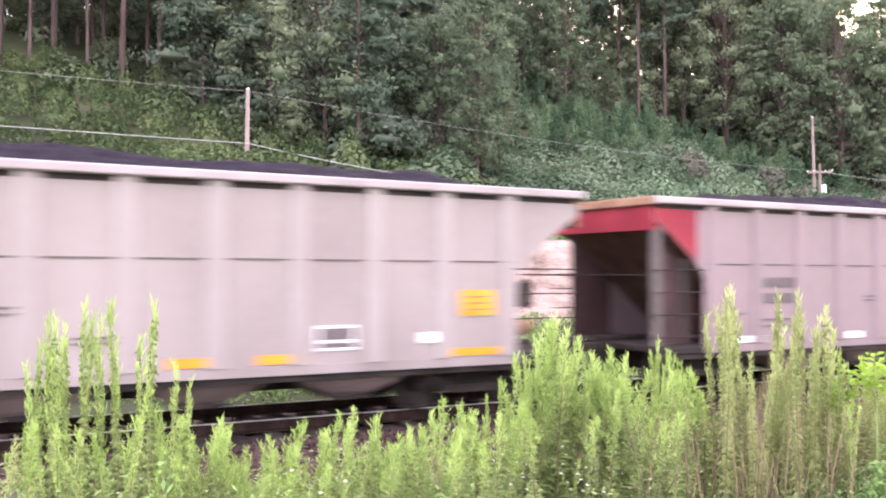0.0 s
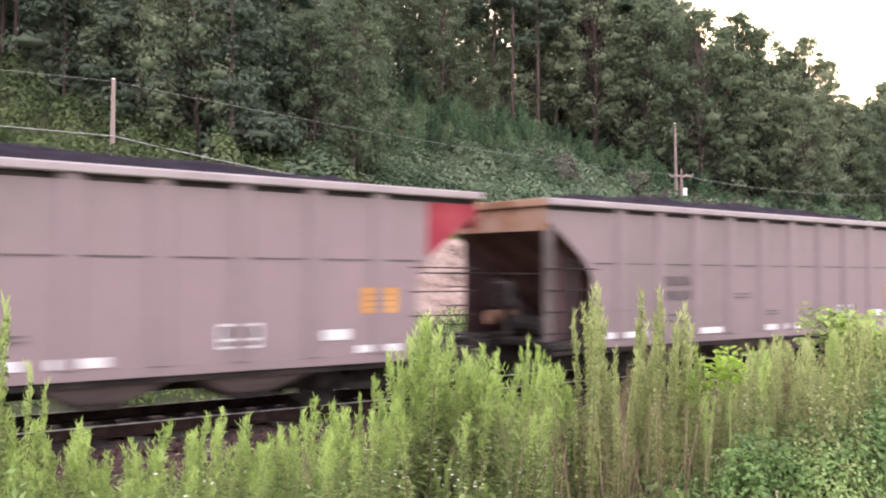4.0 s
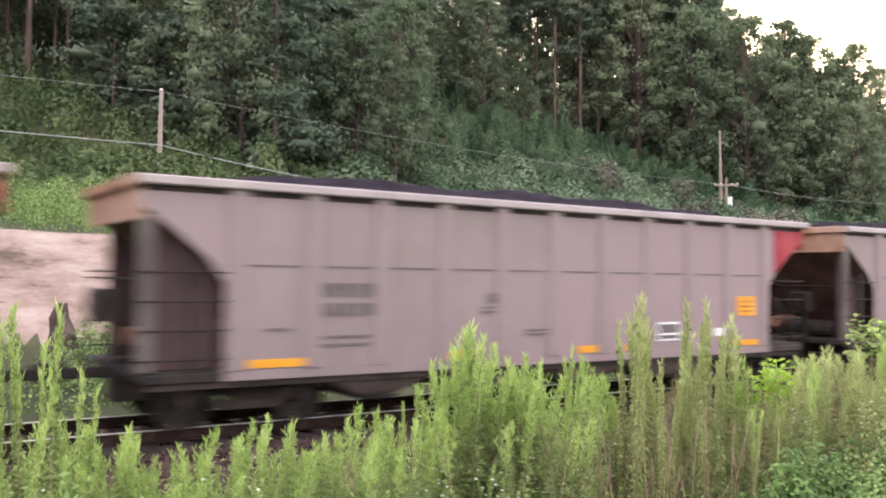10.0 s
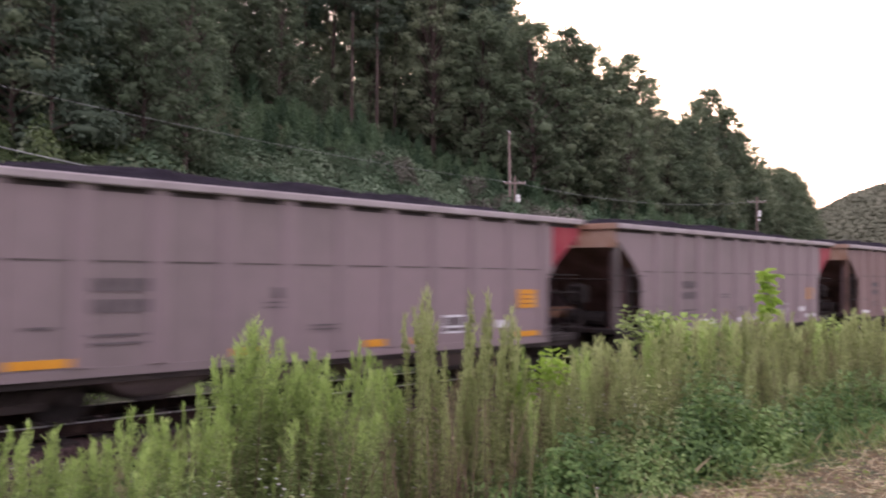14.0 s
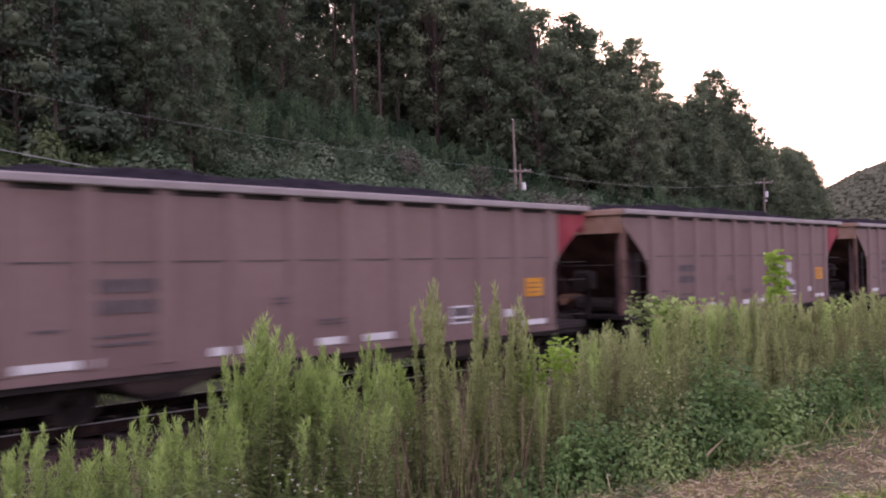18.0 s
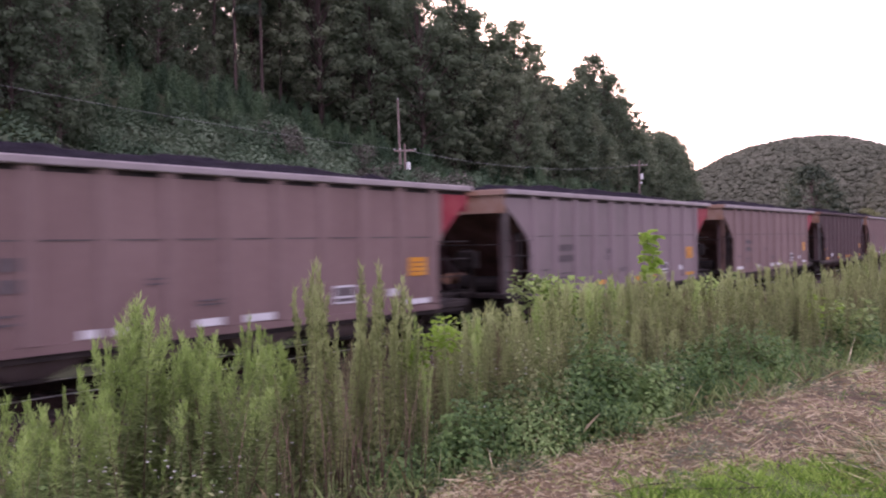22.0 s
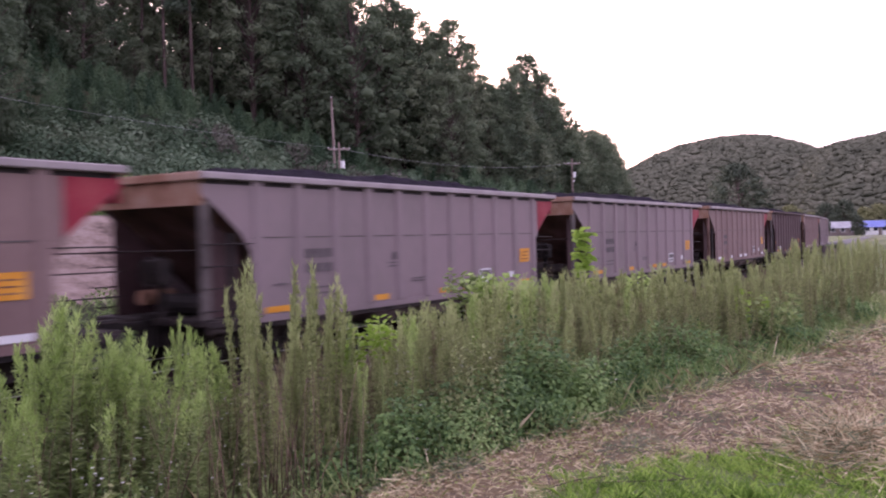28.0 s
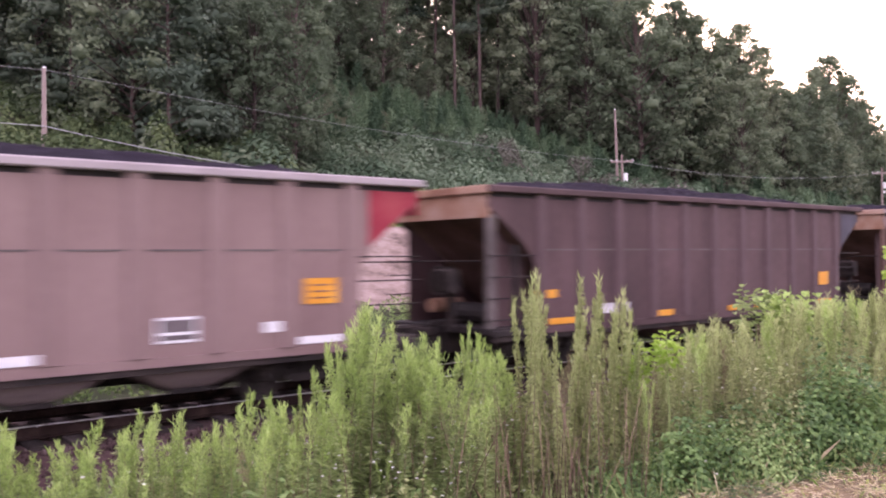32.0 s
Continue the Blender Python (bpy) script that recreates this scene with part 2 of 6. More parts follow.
OLIVE_TIP = material("olive_weed_heads", [(0.243, 0.288, 0.113), (0.356, 0.412, 0.169), (0.480, 0.542, 0.249)], 0.8, 0.7, 0.0, 0.0, 6, island=0.4, each=0.4, translucent=0.45)
OLIVE = material("olive_ragweed", [(0.198, 0.221, 0.095), (0.316, 0.353, 0.156), (0.446, 0.484, 0.232)], 0.8, 0.7, 0.0, 0.0, 6, island=0.5, each=0.3, translucent=0.4)
STALK = material("brown_dead_stalks", [(0.085, 0.055, 0.036), (0.145, 0.098, 0.066), (0.23, 0.165, 0.11)], 1.0, 0.85, 0.0, 0.1, 10, island=0.7)
LAWN = material("lawn_soil", [(0.070, 0.100, 0.030), (0.120, 0.165, 0.045), (0.190, 0.230, 0.080)], 1.5, 0.95, 0.0, 1.0, 25)
BRIAR = material("bramble_leaves", [(0.075, 0.147, 0.047), (0.141, 0.249, 0.079), (0.243, 0.373, 0.124)], 1.6, 0.6, 0.0, 0.0, 6, island=0.55, each=0.3, translucent=0.4)
BRIAR_PALE = material("pale_bramble_leaves", [(0.136, 0.226, 0.073), (0.226, 0.350, 0.119), (0.339, 0.475, 0.181)], 1.6, 0.6, 0.0, 0.0, 6, island=0.5, translucent=0.4)
LIME = material("lime_round_leaves", [(0.22, 0.36, 0.05), (0.32, 0.48, 0.08), (0.42, 0.58, 0.14)], 1.5, 0.5, 0.0, 0.0, 10, island=0.3, translucent=0.45)
FLOWER = material("small_white_flowers", [(0.62, 0.60, 0.55), (0.75, 0.74, 0.70), (0.82, 0.82, 0.80)], 3, 0.7, 0.0, 0.0, 20, island=0.2, translucent=0.3)
MOWN = material("mown_dry_hay", [(0.060, 0.046, 0.026), (0.125, 0.092, 0.054), (0.205, 0.150, 0.096)], 1.6, 0.95, 0.0, 1.0, 22)
HAY = material("cut_hay_straw", [(0.215, 0.155, 0.080), (0.450, 0.355, 0.200), (0.740, 0.640, 0.420)], 2.0, 0.9, 0.0, 0.0, 12, island=0.95, translucent=0.2)
GRASS = material("fresh_lawn_grass", [(0.150, 0.275, 0.045), (0.280, 0.455, 0.080), (0.430, 0.600, 0.140)], 1.0, 0.6, 0.0, 0.0, 12, island=0.8, translucent=0.4)
CUT_GREEN = material("wilted_cut_greens", [(0.075, 0.120, 0.065), (0.135, 0.190, 0.110), (0.215, 0.270, 0.165)], 1.0, 0.8, 0.0, 0.0, 12, island=0.8, translucent=0.25)
GROUND = material("valley_ground", [(0.05, 0.07, 0.025), (0.09, 0.12, 0.04), (0.16, 0.17, 0.08)], 0.08, 0.95, 0.0, 0.4, 2.0)
ROADMAT = material("grey_asphalt", [(0.10, 0.10, 0.10), (0.15, 0.15, 0.15), (0.2, 0.2, 0.2)], 0.5, 0.9, 0.0, 0.2, 20)
HOUSE_W = material("white_siding", [(0.62, 0.62, 0.62), (0.75, 0.75, 0.75), (0.8, 0.8, 0.8)], 0.8, 0.7, 0.0, 0.05, 10)
HOUSE_B = material("brown_siding", [(0.12, 0.09, 0.08), (0.18, 0.14, 0.13), (0.24, 0.2, 0.18)], 0.8, 0.7, 0.0, 0.05, 10)
ROOF_G = material("grey_shingle_roof", [(0.24, 0.24, 0.26), (0.34, 0.34, 0.36), (0.42, 0.42, 0.44)], 0.8, 0.8, 0.0, 0.1, 10)
ROOF_B = material("blue_metal_roof", [(0.09, 0.12, 0.36), (0.13, 0.17, 0.45), (0.18, 0.22, 0.5)], 0.8, 0.5, 0.0, 0.05, 10)
GLASS = material("dark_window_glass", [(0.02, 0.022, 0.03), (0.03, 0.032, 0.04)], 1, 0.1, 0.0, 0.0, 10, spec=0.6)


# ---------------------------------------------------------------- mesh tools
class Shape:
    """Collects vertices and faces, with one material slot a face."""

    def __init__(self):
        self.v, self.f, self.s = [], [], []

    def add(self, verts, faces, slot=0):
        k = len(self.v)
        self.v += [tuple(p) for p in verts]
        self.f += [tuple(i + k for i in q) for q in faces]
        self.s += [slot] * len(faces)
        return self

    def box(self, x0, x1, y0, y1, z0, z1, bev=0.0, slot=0):
        """A box; bev chamfers the edges that run along its longest side."""
        d = (x1 - x0, y1 - y0, z1 - z0)
        if bev:
            k = d.index(max(d))
            a = [i for i in range(3) if i != k]
            lo, hi = (x0, y0, z0), (x1, y1, z1)
            u0, u1, w0, w1 = lo[a[0]], hi[a[0]], lo[a[1]], hi[a[1]]
            ring = [(u0 + bev, w0), (u1 - bev, w0), (u1, w0 + bev), (u1, w1 - bev), (u1 - bev, w1), (u0 + bev, w1), (u0, w1 - bev), (u0, w0 + bev)]
            vs = []
            for e in (lo[k], hi[k]):
                for u, w in ring:
                    p = [0, 0, 0]
                    p[k], p[a[0]], p[a[1]] = e, u, w
                    vs.append(p)
            fs = [[i, (i + 1) % 8, 8 + (i + 1) % 8, 8 + i] for i in range(8)] + [list(range(7, -1, -1)), list(range(8, 16))]
            return self.add(vs, fs, slot)
        vs = [(x, y, z) for x in (x0, x1) for y in (y0, y1) for z in (z0, z1)]
        return self.add(vs, [(0, 1, 3, 2), (4, 6, 7, 5), (0, 4, 5, 1), (2, 3, 7, 6), (0, 2, 6, 4), (1, 5, 7, 3)], slot)

    def prism(self, poly, axis, a, b, slot=0):
        """A polygon in the two other axes, drawn out along axis from a to b."""
        vs = []
        for e in (a, b):
            for u, w in poly:
                p = [u, w]
                p.insert(axis, e)
                vs.append(p)
        n = len(poly)
        return self.add(vs, [[i, (i + 1) % n, n + (i + 1) % n, n + i] for i in range(n)] + [list(range(n - 1, -1, -1)), list(range(n, 2 * n))], slot)

    def tube(self, p, q, r0, r1=None, n=8, slot=0):
        p, q = Vector(p), Vector(q)
        r1 = r0 if r1 is None else r1
        d = (q - p).normalized()
        u = d.orthogonal().normalized()
        w = d.cross(u)
        vs = []
        for c, r in ((p, r0), (q, r1)):
            vs += [c + r * (math.cos(2 * math.pi * i / n) * u + math.sin(2 * math.pi * i / n) * w) for i in range(n)]
        return self.add(vs, [[i, (i + 1) % n, n + (i + 1) % n, n + i] for i in range(n)] + [list(range(n - 1, -1, -1)), list(range(n, 2 * n))], slot)

    def pipe(self, points, radii, n=6, slot=0):
        """One tube bent through points, with a ring at each."""
        pts = [Vector(p) for p in points]
        u, vs = None, []
        for i, (p, r) in enumerate(zip(pts, radii)):
            d = (pts[min(i + 1, len(pts) - 1)] - pts[max(i - 1, 0)]).normalized()
            u = d.orthogonal().normalized() if u is None else (u - d * u.dot(d)).normalized()
            w = d.cross(u)
            vs += [p + r * (math.cos(2 * math.pi * j / n) * u + math.sin(2 * math.pi * j / n) * w) for j in range(n)]
        m = len(pts)
        fs = [[i * n + j, i * n + (j + 1) % n, (i + 1) * n + (j + 1) % n, (i + 1) * n + j] for i in range(m - 1) for j in range(n)]
        return self.add(vs, fs + [list(range(n - 1, -1, -1)), list(range((m - 1) * n, m * n))], slot)

    def mesh(self, name, *mats):
        m = bpy.data.meshes.new(name)
        m.from_pydata([tuple(p) for p in self.v], [], self.f)
        for x in mats:
            m.materials.append(x)
        if len(mats) > 1:
            m.polygons.foreach_set("material_index", self.s)
        m.validate()
        bm = bmesh.new()
        bm.from_mesh(m)
        if len(bm.faces) < 3000:
            bmesh.ops.recalc_face_normals(bm, faces=bm.faces)
        bm.to_mesh(m)
        bm.free()
        return m


def part(name, shape, mat, parent, label="", at=None):
    """Links a shape as one mesh object under a thing or a part."""
    data = shape if isinstance(shape, bpy.types.Mesh) else shape.mesh(name, mat)
    ob = new(name, data)
    ob.parent = parent
    if at is not None:
        ob.matrix_basis = at
    return tagged(ob, label)


def leaves(points, ways, length, width, rng, droop=0.0):
    """Folded leaf blades (4 triangles each) at points, along ways. Arrays in, vertex and face arrays out."""
    n = len(points)
    ways = ways / np.maximum(np.linalg.norm(ways, axis=1, keepdims=True), 1e-6)
    side = np.cross(ways, rng.normal(size=(n, 3)))
    side /= np.maximum(np.linalg.norm(side, axis=1, keepdims=True), 1e-6)
    up = np.cross(side, ways)
    L, W = np.broadcast_to(length, n)[:, None], np.broadcast_to(width, n)[:, None]
    tip = points + ways * L - np.array([0, 0, 1.0]) * droop * L
    mid = points + ways * L * 0.5
    v = np.stack([points, mid + side * W / 2 + up * W * 0.18, tip, mid - side * W / 2 + up * W * 0.18], 1).reshape(-1, 3)
    k = np.arange(n)[:, None] * 4
    f = np.concatenate([k + np.array([[0, 1, 2]]), k + np.array([[0, 2, 3]])], 0)
    return v, f


def leaves_on(points, normals, length, width, rng, tilt=0.35):
    """Leaf blades that lie on a surface, facing along normals."""
    n = len(points)
    normals = normals + rng.normal(size=(n, 3)) * tilt
    normals /= np.maximum(np.linalg.norm(normals, axis=1, keepdims=True), 1e-6)
    way = np.cross(normals, rng.normal(size=(n, 3)))
    way /= np.maximum(np.linalg.norm(way, axis=1, keepdims=True), 1e-6)
    side = np.cross(normals, way)
    L, W = np.broadcast_to(length, n)[:, None], np.broadcast_to(width, n)[:, None]
    v = np.stack([points - way * L / 2, points + side * W / 2 - normals * W * 0.1, points + way * L / 2 - normals * L * 0.15, points - side * W / 2 - normals * W * 0.1], 1).reshape(-1, 3)
    k = np.arange(n)[:, None] * 4
    f = np.concatenate([k + np.array([[0, 1, 2]]), k + np.array([[0, 2, 3]])], 0)
    return v, f


def fast_mesh(name, pieces, mats):
    """One mesh out of (vertex array, triangle array, material slot) pieces."""
    vs, fs, ss, k = [], [], [], 0
    for v, f, s in pieces:
        vs.append(v)
        fs.append(f + k)
        ss.append(np.full(len(f), s))
        k += len(v)
    v, f, s = np.concatenate(vs), np.concatenate(fs), np.concatenate(ss)
    m = bpy.data.meshes.new(name)
    m.vertices.add(len(v))
    m.vertices.foreach_set("co", v.astype(np.float32).ravel())
    m.loops.add(len(f) * 3)
    m.loops.foreach_set("vertex_index", f.astype(np.int32).ravel())
    m.polygons.add(len(f))
    m.polygons.foreach_set("loop_start", np.arange(0, len(f) * 3, 3, dtype=np.int32))
    for x in mats:
        m.materials.append(x)
    m.polygons.foreach_set("material_index", s.astype(np.int32))
    m.update(calc_edges=True)
    return m


def as_piece(shape, slot):
    """A Shape as triangles for fast_mesh."""
    f = []
    for q in shape.f:
        f += [(q[0], q[i], q[i + 1]) for i in range(1, len(q) - 1)]
    return np.array([tuple(p) for p in shape.v], float), np.array(f), slot


# ---------------------------------------------------------------- the lie of the land (z = 0 is the rail head)
TRACK_Y, BEND_X, BEND_R = 13.55, 35.0, 550.0


def on_track(s):
    """Place and heading (radians) at s metres along the track."""
    if s <= BEND_X:
        return s, TRACK_Y, 0.0
    a = (s - BEND_X) / BEND_R
    return BEND_X + BEND_R * math.sin(a), TRACK_Y + BEND_R * (1 - math.cos(a)), a


def track_y(x):
    """The track's centre line at x; works on arrays."""
    u = np.clip(np.asarray(x, float) - BEND_X, 0, BEND_R * 0.9)
    return TRACK_Y + BEND_R - np.sqrt(BEND_R ** 2 - u ** 2)


def rough(x, y, size, seed=0.0):
    """Cheap smooth noise in about -1..1 on arrays."""
    x, y = np.asarray(x, float) / size + seed, np.asarray(y, float) / size - seed * 0.7
    return (np.sin(x * 1.9 + 1.3 * np.sin(y * 1.3)) + np.sin(y * 2.3 + 1.7 * np.sin(x * 1.1 + 2)) + np.sin(x * 3.7 - y * 3.1 + 1)) / 3


def height(x, y):
    """Height of the ground; works on arrays."""
    x, y = np.asarray(x, float), np.asarray(y, float)
    ty = track_y(x)
    d = y - ty
    bank = np.interp(d, [-60, -12.0, -10.4, -7.5, -5.2, -4.0, -2.9, -1.7, 1.7, 2.9, 4.2, 9, 11.5, 13.2, 18, 31, 46, 62, 86, 120, 400],
                     [0.75, 0.63, 0.60, 0.10, -0.45, -0.62, -0.60, -0.24, -0.24, -0.6, -0.5, 0.3, 1.3, 3.2, 3.5, 4.4, 8.0, 15.6, 27.0, 32.0, 33.0])
    flat = np.interp(d, [-60, -12.0, -10.4, -7.5, -5.2, -4.0, -2.9, -1.7, 1.7, 2.9, 9, 400], [0.75, 0.63, 0.60, 0.10, -0.45, -0.62, -0.6, -0.24, -0.24, -0.6, -0.3, 1.0])
    k = np.interp(x, [-400, 70, 110, 150, 185, 215, 260], [1, 1.04, 1.08, 0.9, 0.55, 0.18, 0.0])
    z = flat + (bank - flat) * k
    z = z + np.clip((d - 14) / 20, 0, 1) * k * (1.1 * rough(x, y, 14) + 0.35 * rough(x, y, 4, 3.0))
    z = z + 0.05 * rough(x, y, 1.7, 1.0) * (np.abs(d) > 3.2)
    r = np.hypot(x, y)
    z = z + np.clip((r - 420) / 500, 0, 1) * -4
    return z


def mow_edge(x):
    """The line in y at which the mowing stops."""
    return np.interp(x, [-20, 0, 5, 6, 7.4, 8.7, 11.7, 14.1, 16.3, 20, 41, 65], [4.5, 4.4, 3.62, 3.5, 3.22, 2.72, 2.36, 2.02, 1.72, 1.85, 3.6, 6.6])


def lawn_edge(x):
    """The line in y at which the lawn meets the strip of cut hay."""
    return np.interp(x, [-20, 2, 4, 5.3, 6.3, 6.8, 7.3, 7.6, 8.4, 10, 20, 60], [3.4, 3.2, 2.85, 2.5, 2.15, 1.8, 1.4, 1.0, 0.2, -1.2, -3, -4])


def sheet(xs, ys):
    X, Y = np.meshgrid(xs, ys, indexing="ij")
    v = np.stack([X, Y, height(X, Y)], -1).reshape(-1, 3)
    a, b = len(xs), len(ys)
    i = (np.arange(a - 1)[:, None] * b + np.arange(b - 1)[None, :]).ravel()
    f = np.concatenate([np.stack([i, i + b, i + b + 1], -1), np.stack([i, i + b + 1, i + 1], -1)])
    return v, f


def steps(*spans):
    out = []
    for a, b, d in spans:
        out += list(np.arange(a, b, d))
    return np.array(out + [spans[-1][1]])


gx = steps((-3000, -400, 260), (-400, -60, 20), (-60, -6, 2.5), (-6, 40, 0.4), (40, 120, 1.5), (120, 300, 5), (300, 3000, 150))
gy = steps((-3000, -200, 200), (-200, -20, 12), (-20, 0, 1.2), (0, 18, 0.3), (18, 34, 0.7), (34, 140, 2.5), (140, 500, 25), (500, 3000, 250))
gv, gf = sheet(gx, gy)
gd = gv[gf].mean(1)
off = gd[:, 1] - track_y(gd[:, 0])
edge = mow_edge(gd[:, 0])
slot = np.zeros(len(gf), int)
slot[(off > 14)] = 1
slot[(off > 9.6) & (off < 14.2) & (gd[:, 0] < 130)] = 2
slot[(off > 3.3) & (off < 9.7) & (gd[:, 0] < 130)] = 1
slot[(np.abs(off) < 3.4)] = 3
slot[(gd[:, 1] < edge + 0.35 * rough(gd[:, 0], gd[:, 1], 1.2)) & (gd[:, 0] > -30) & (gd[:, 0] < 70) & (gd[:, 1] > -40)] = 4
slot[(slot == 4) & (gd[:, 1] < lawn_edge(gd[:, 0]) + 0.25 * rough(gd[:, 0], gd[:, 1], 0.8, 7.0))] = 5
ground = new("ground", fast_mesh("ground", [(gv, gf, 0)], [GROUND, SOIL, CLAY, BALLAST, MOWN, LAWN]))
ground.data.polygons.foreach_set("material_index", slot.astype(np.int32))
ground.data.shade_smooth()
tagged(ground, "grassy ground with mown verge, ballast and wooded hillside", "ground", kind="structure")

# ---------------------------------------------------------------- railway track
track = tagged(new("railway_track"), "single railway track on reddish ballast", "railway track", kind="structure")


def ribbon(profile, s0, s1, ds, z0=0.0, dy=0.0):
    """A cross-section (y, z) drawn out along the track."""
    n = max(1, int((s1 - s0) / ds))
    sh, m = Shape(), len(profile)
    for i in range(n + 1):
        x, y, a = on_track(s0 + (s1 - s0) * i / n)
        for u, w in profile:
            sh.v.append((x - math.sin(a) * (u + dy), y + math.cos(a) * (u + dy), w + z0))
    for i in range(n):
        for j in range(m):
            sh.f.append((i * m + j, i * m + (j + 1) % m, (i + 1) * m + (j + 1) % m, (i + 1) * m + j))
            sh.s.append(0)
    return sh


HEAD = [(-0.034, -0.008), (-0.034, -0.005), (-0.027, 0.0), (0.027, 0.0), (0.034, -0.005), (0.034, -0.008)]
WEB = [(-0.07, -0.17), (-0.07, -0.155), (-0.012, -0.14), (-0.012, -0.042), (-0.036, -0.036), (-0.036, -0.008), (0.036, -0.008), (0.036, -0.036), (0.012, -0.042), (0.012, -0.14), (0.07, -0.155), (0.07, -0.17)]
for side in (-1, 1):
    rail = part("rail", ribbon(WEB, -60, 260, 4, 0, side * 0.755), RAILSIDE, track)
    part("rail_head", ribbon(HEAD, -60, 260, 4, 0, side * 0.755), RAIL, rail, "polished steel rail head")
tie_mesh = Shape().box(-0.115, 0.115, -1.3, 1.3, -0.36, -0.175, 0.012).mesh("tie", TIE)
rng = np.random.default_rng(4)
for i in range(150):
    x, y, a = on_track(-8 + 0.54 * i)
    part("tie", tie_mesh, None, track, at=pose(x, y, rng.uniform(-0.012, 0.004), 0, 0, math.degrees(a) + rng.uniform(-1.5, 1.5)))

# loose ballast stones
n = 9000
sx, sd = rng.uniform(-4, 34, n), rng.normal(0, 1.0, n) * 1.25
sd = np.where(rng.random(n) < 0.75, -np.abs(sd) - 1.2, sd)
sy = track_y(sx) + sd
sz = height(sx, sy) + 0.012
rad = rng.uniform(0.018, 0.05, n)
tet = np.array([(1, 0, -.4), (-.5, .85, -.4), (-.5, -.85, -.4), (.1, .1, .8)])
rot = rng.uniform(0, 6.28, n)
cx, sn = np.cos(rot)[:, None], np.sin(rot)[:, None]
t3 = tet[None] * rad[:, None, None] * rng.uniform(0.7, 1.4, (n, 4, 1))
sv = np.stack([sx[:, None] + t3[..., 0] * cx - t3[..., 1] * sn, sy[:, None] + t3[..., 0] * sn + t3[..., 1] * cx, sz[:, None] + t3[..., 2]], -1).reshape(-1, 3)
k = np.arange(n)[:, None] * 4
sf = np.concatenate([k + np.array([q]) for q in ((0, 1, 3), (1, 2, 3), (2, 0, 3), (0, 2, 1))])
tagged(new("ballast_stones", fast_mesh("ballast_stones", [(sv, sf, 0)], [BALLAST])), "loose reddish ballast stones beside the rails", "ballast", kind="stuff")

# ---------------------------------------------------------------- the coal train
PITCH, BODY, SPEED = 16.04, 14.4, 12.03
H = BODY / 2
SILL, TOP, HALF = 0.74, 3.55, 1.55
WHEEL_R = 0.42


def wheel_shape():
    sh = Shape()
    prof = [(0.36, -0.075), (0.445, -0.07), (0.45, -0.045), (0.425, -0.035), (0.418, 0.065), (0.36, 0.07), (0.33, 0.03), (0.15, 0.015), (0.11, 0.09), (0.05, 0.09)]
    back = [(0.05, -0.09), (0.11, -0.09), (0.15, -0.03), (0.33, -0.03)]
    ring, m = prof + back, 20
    for i in range(m):
        a = 2 * math.pi * i / m
        for r, y in ring:
            sh.v.append((r * math.cos(a), y, r * math.sin(a)))
    n = len(ring)
    for i in range(m):
        for j in range(n):
            sh.f.append((i * n + j, i * n + (j + 1) % n, ((i + 1) % m) * n + (j + 1) % n, ((i + 1) % m) * n + j))
            sh.s.append(0)
    return sh


def axle_shape():
    sh = Shape().tube((0, -1.05, 0), (0, 1.05, 0), 0.075, n=10)
    for side in (-1, 1):
        w = wheel_shape()
        sh.add([(x, -side * y + side * 0.755, z) for x, y, z in w.v], w.f)
    return sh


def side_frame_shape():
    """A cast truck side frame with its two window openings, seen along y."""
    sh = Shape()
    sh.prism([(x, z + 0.12) for x, z in [(-1.15, 0.12), (-1.15, -0.04), (-0.75, -0.02), (-0.42, 0.16), (0.42, 0.16), (0.75, -0.02), (1.15, -0.04), (1.15, 0.12), (0.8, 0.16), (0.42, 0.30), (-0.42, 0.30), (-0.8, 0.16)]], 1, -0.07, 0.07)
    sh.prism([(-0.75, 0.10), (-0.48, -0.16), (0.48, -0.16), (0.75, 0.10), (0.6, 0.14), (0.4, -0.05), (-0.4, -0.05), (-0.6, 0.14)], 1, -0.06, 0.06)
    for x in (-0.3, 0.3):
        sh.box(x - 0.06, x + 0.06, -0.06, 0.06, -0.08, 0.30)
    for i in range(3):
        sh.tube((-0.13 + 0.13 * i, 0, -0.06), (-0.13 + 0.13 * i, 0, 0.2), 0.055, n=8)
    for x in (-0.89, 0.89):
        sh.tube((x, -0.14, 0), (x, 0.1, 0), 0.11, n=8)
    return sh


SHAPES = {}


def shared(name, build, mat):
    if (name, mat.name) not in SHAPES:
        SHAPES[name, mat.name] = build().mesh(name, mat)
    return SHAPES[name, mat.name]


def side_sheet_shape(a, b):
    """The side plate: upper corners reach the ends, lower corners are cut back."""
    poly = [(a, 3.338), (a, 3.16), (a + 0.5, 2.80), (a + 0.95, 2.44), (a + 1.2, 2.1), (a + 1.2, 0.86), (b - 1.2, 0.86), (b - 1.2, 2.1), (b - 0.95, 2.44), (b - 0.5, 2.80), (b, 3.16), (b, 3.338)]
    return poly


def plate(poly, y0, y1):
    sh = Shape()
    n = len(poly)
    sh.add([(x, y0, z) for x, z in poly] + [(x, y1, z) for x, z in poly],
           [list(range(n)), list(range(2 * n - 1, n - 1, -1))] + [[i, (i + 1) % n, n + (i + 1) % n, n + i] for i in range(n)])
    return sh


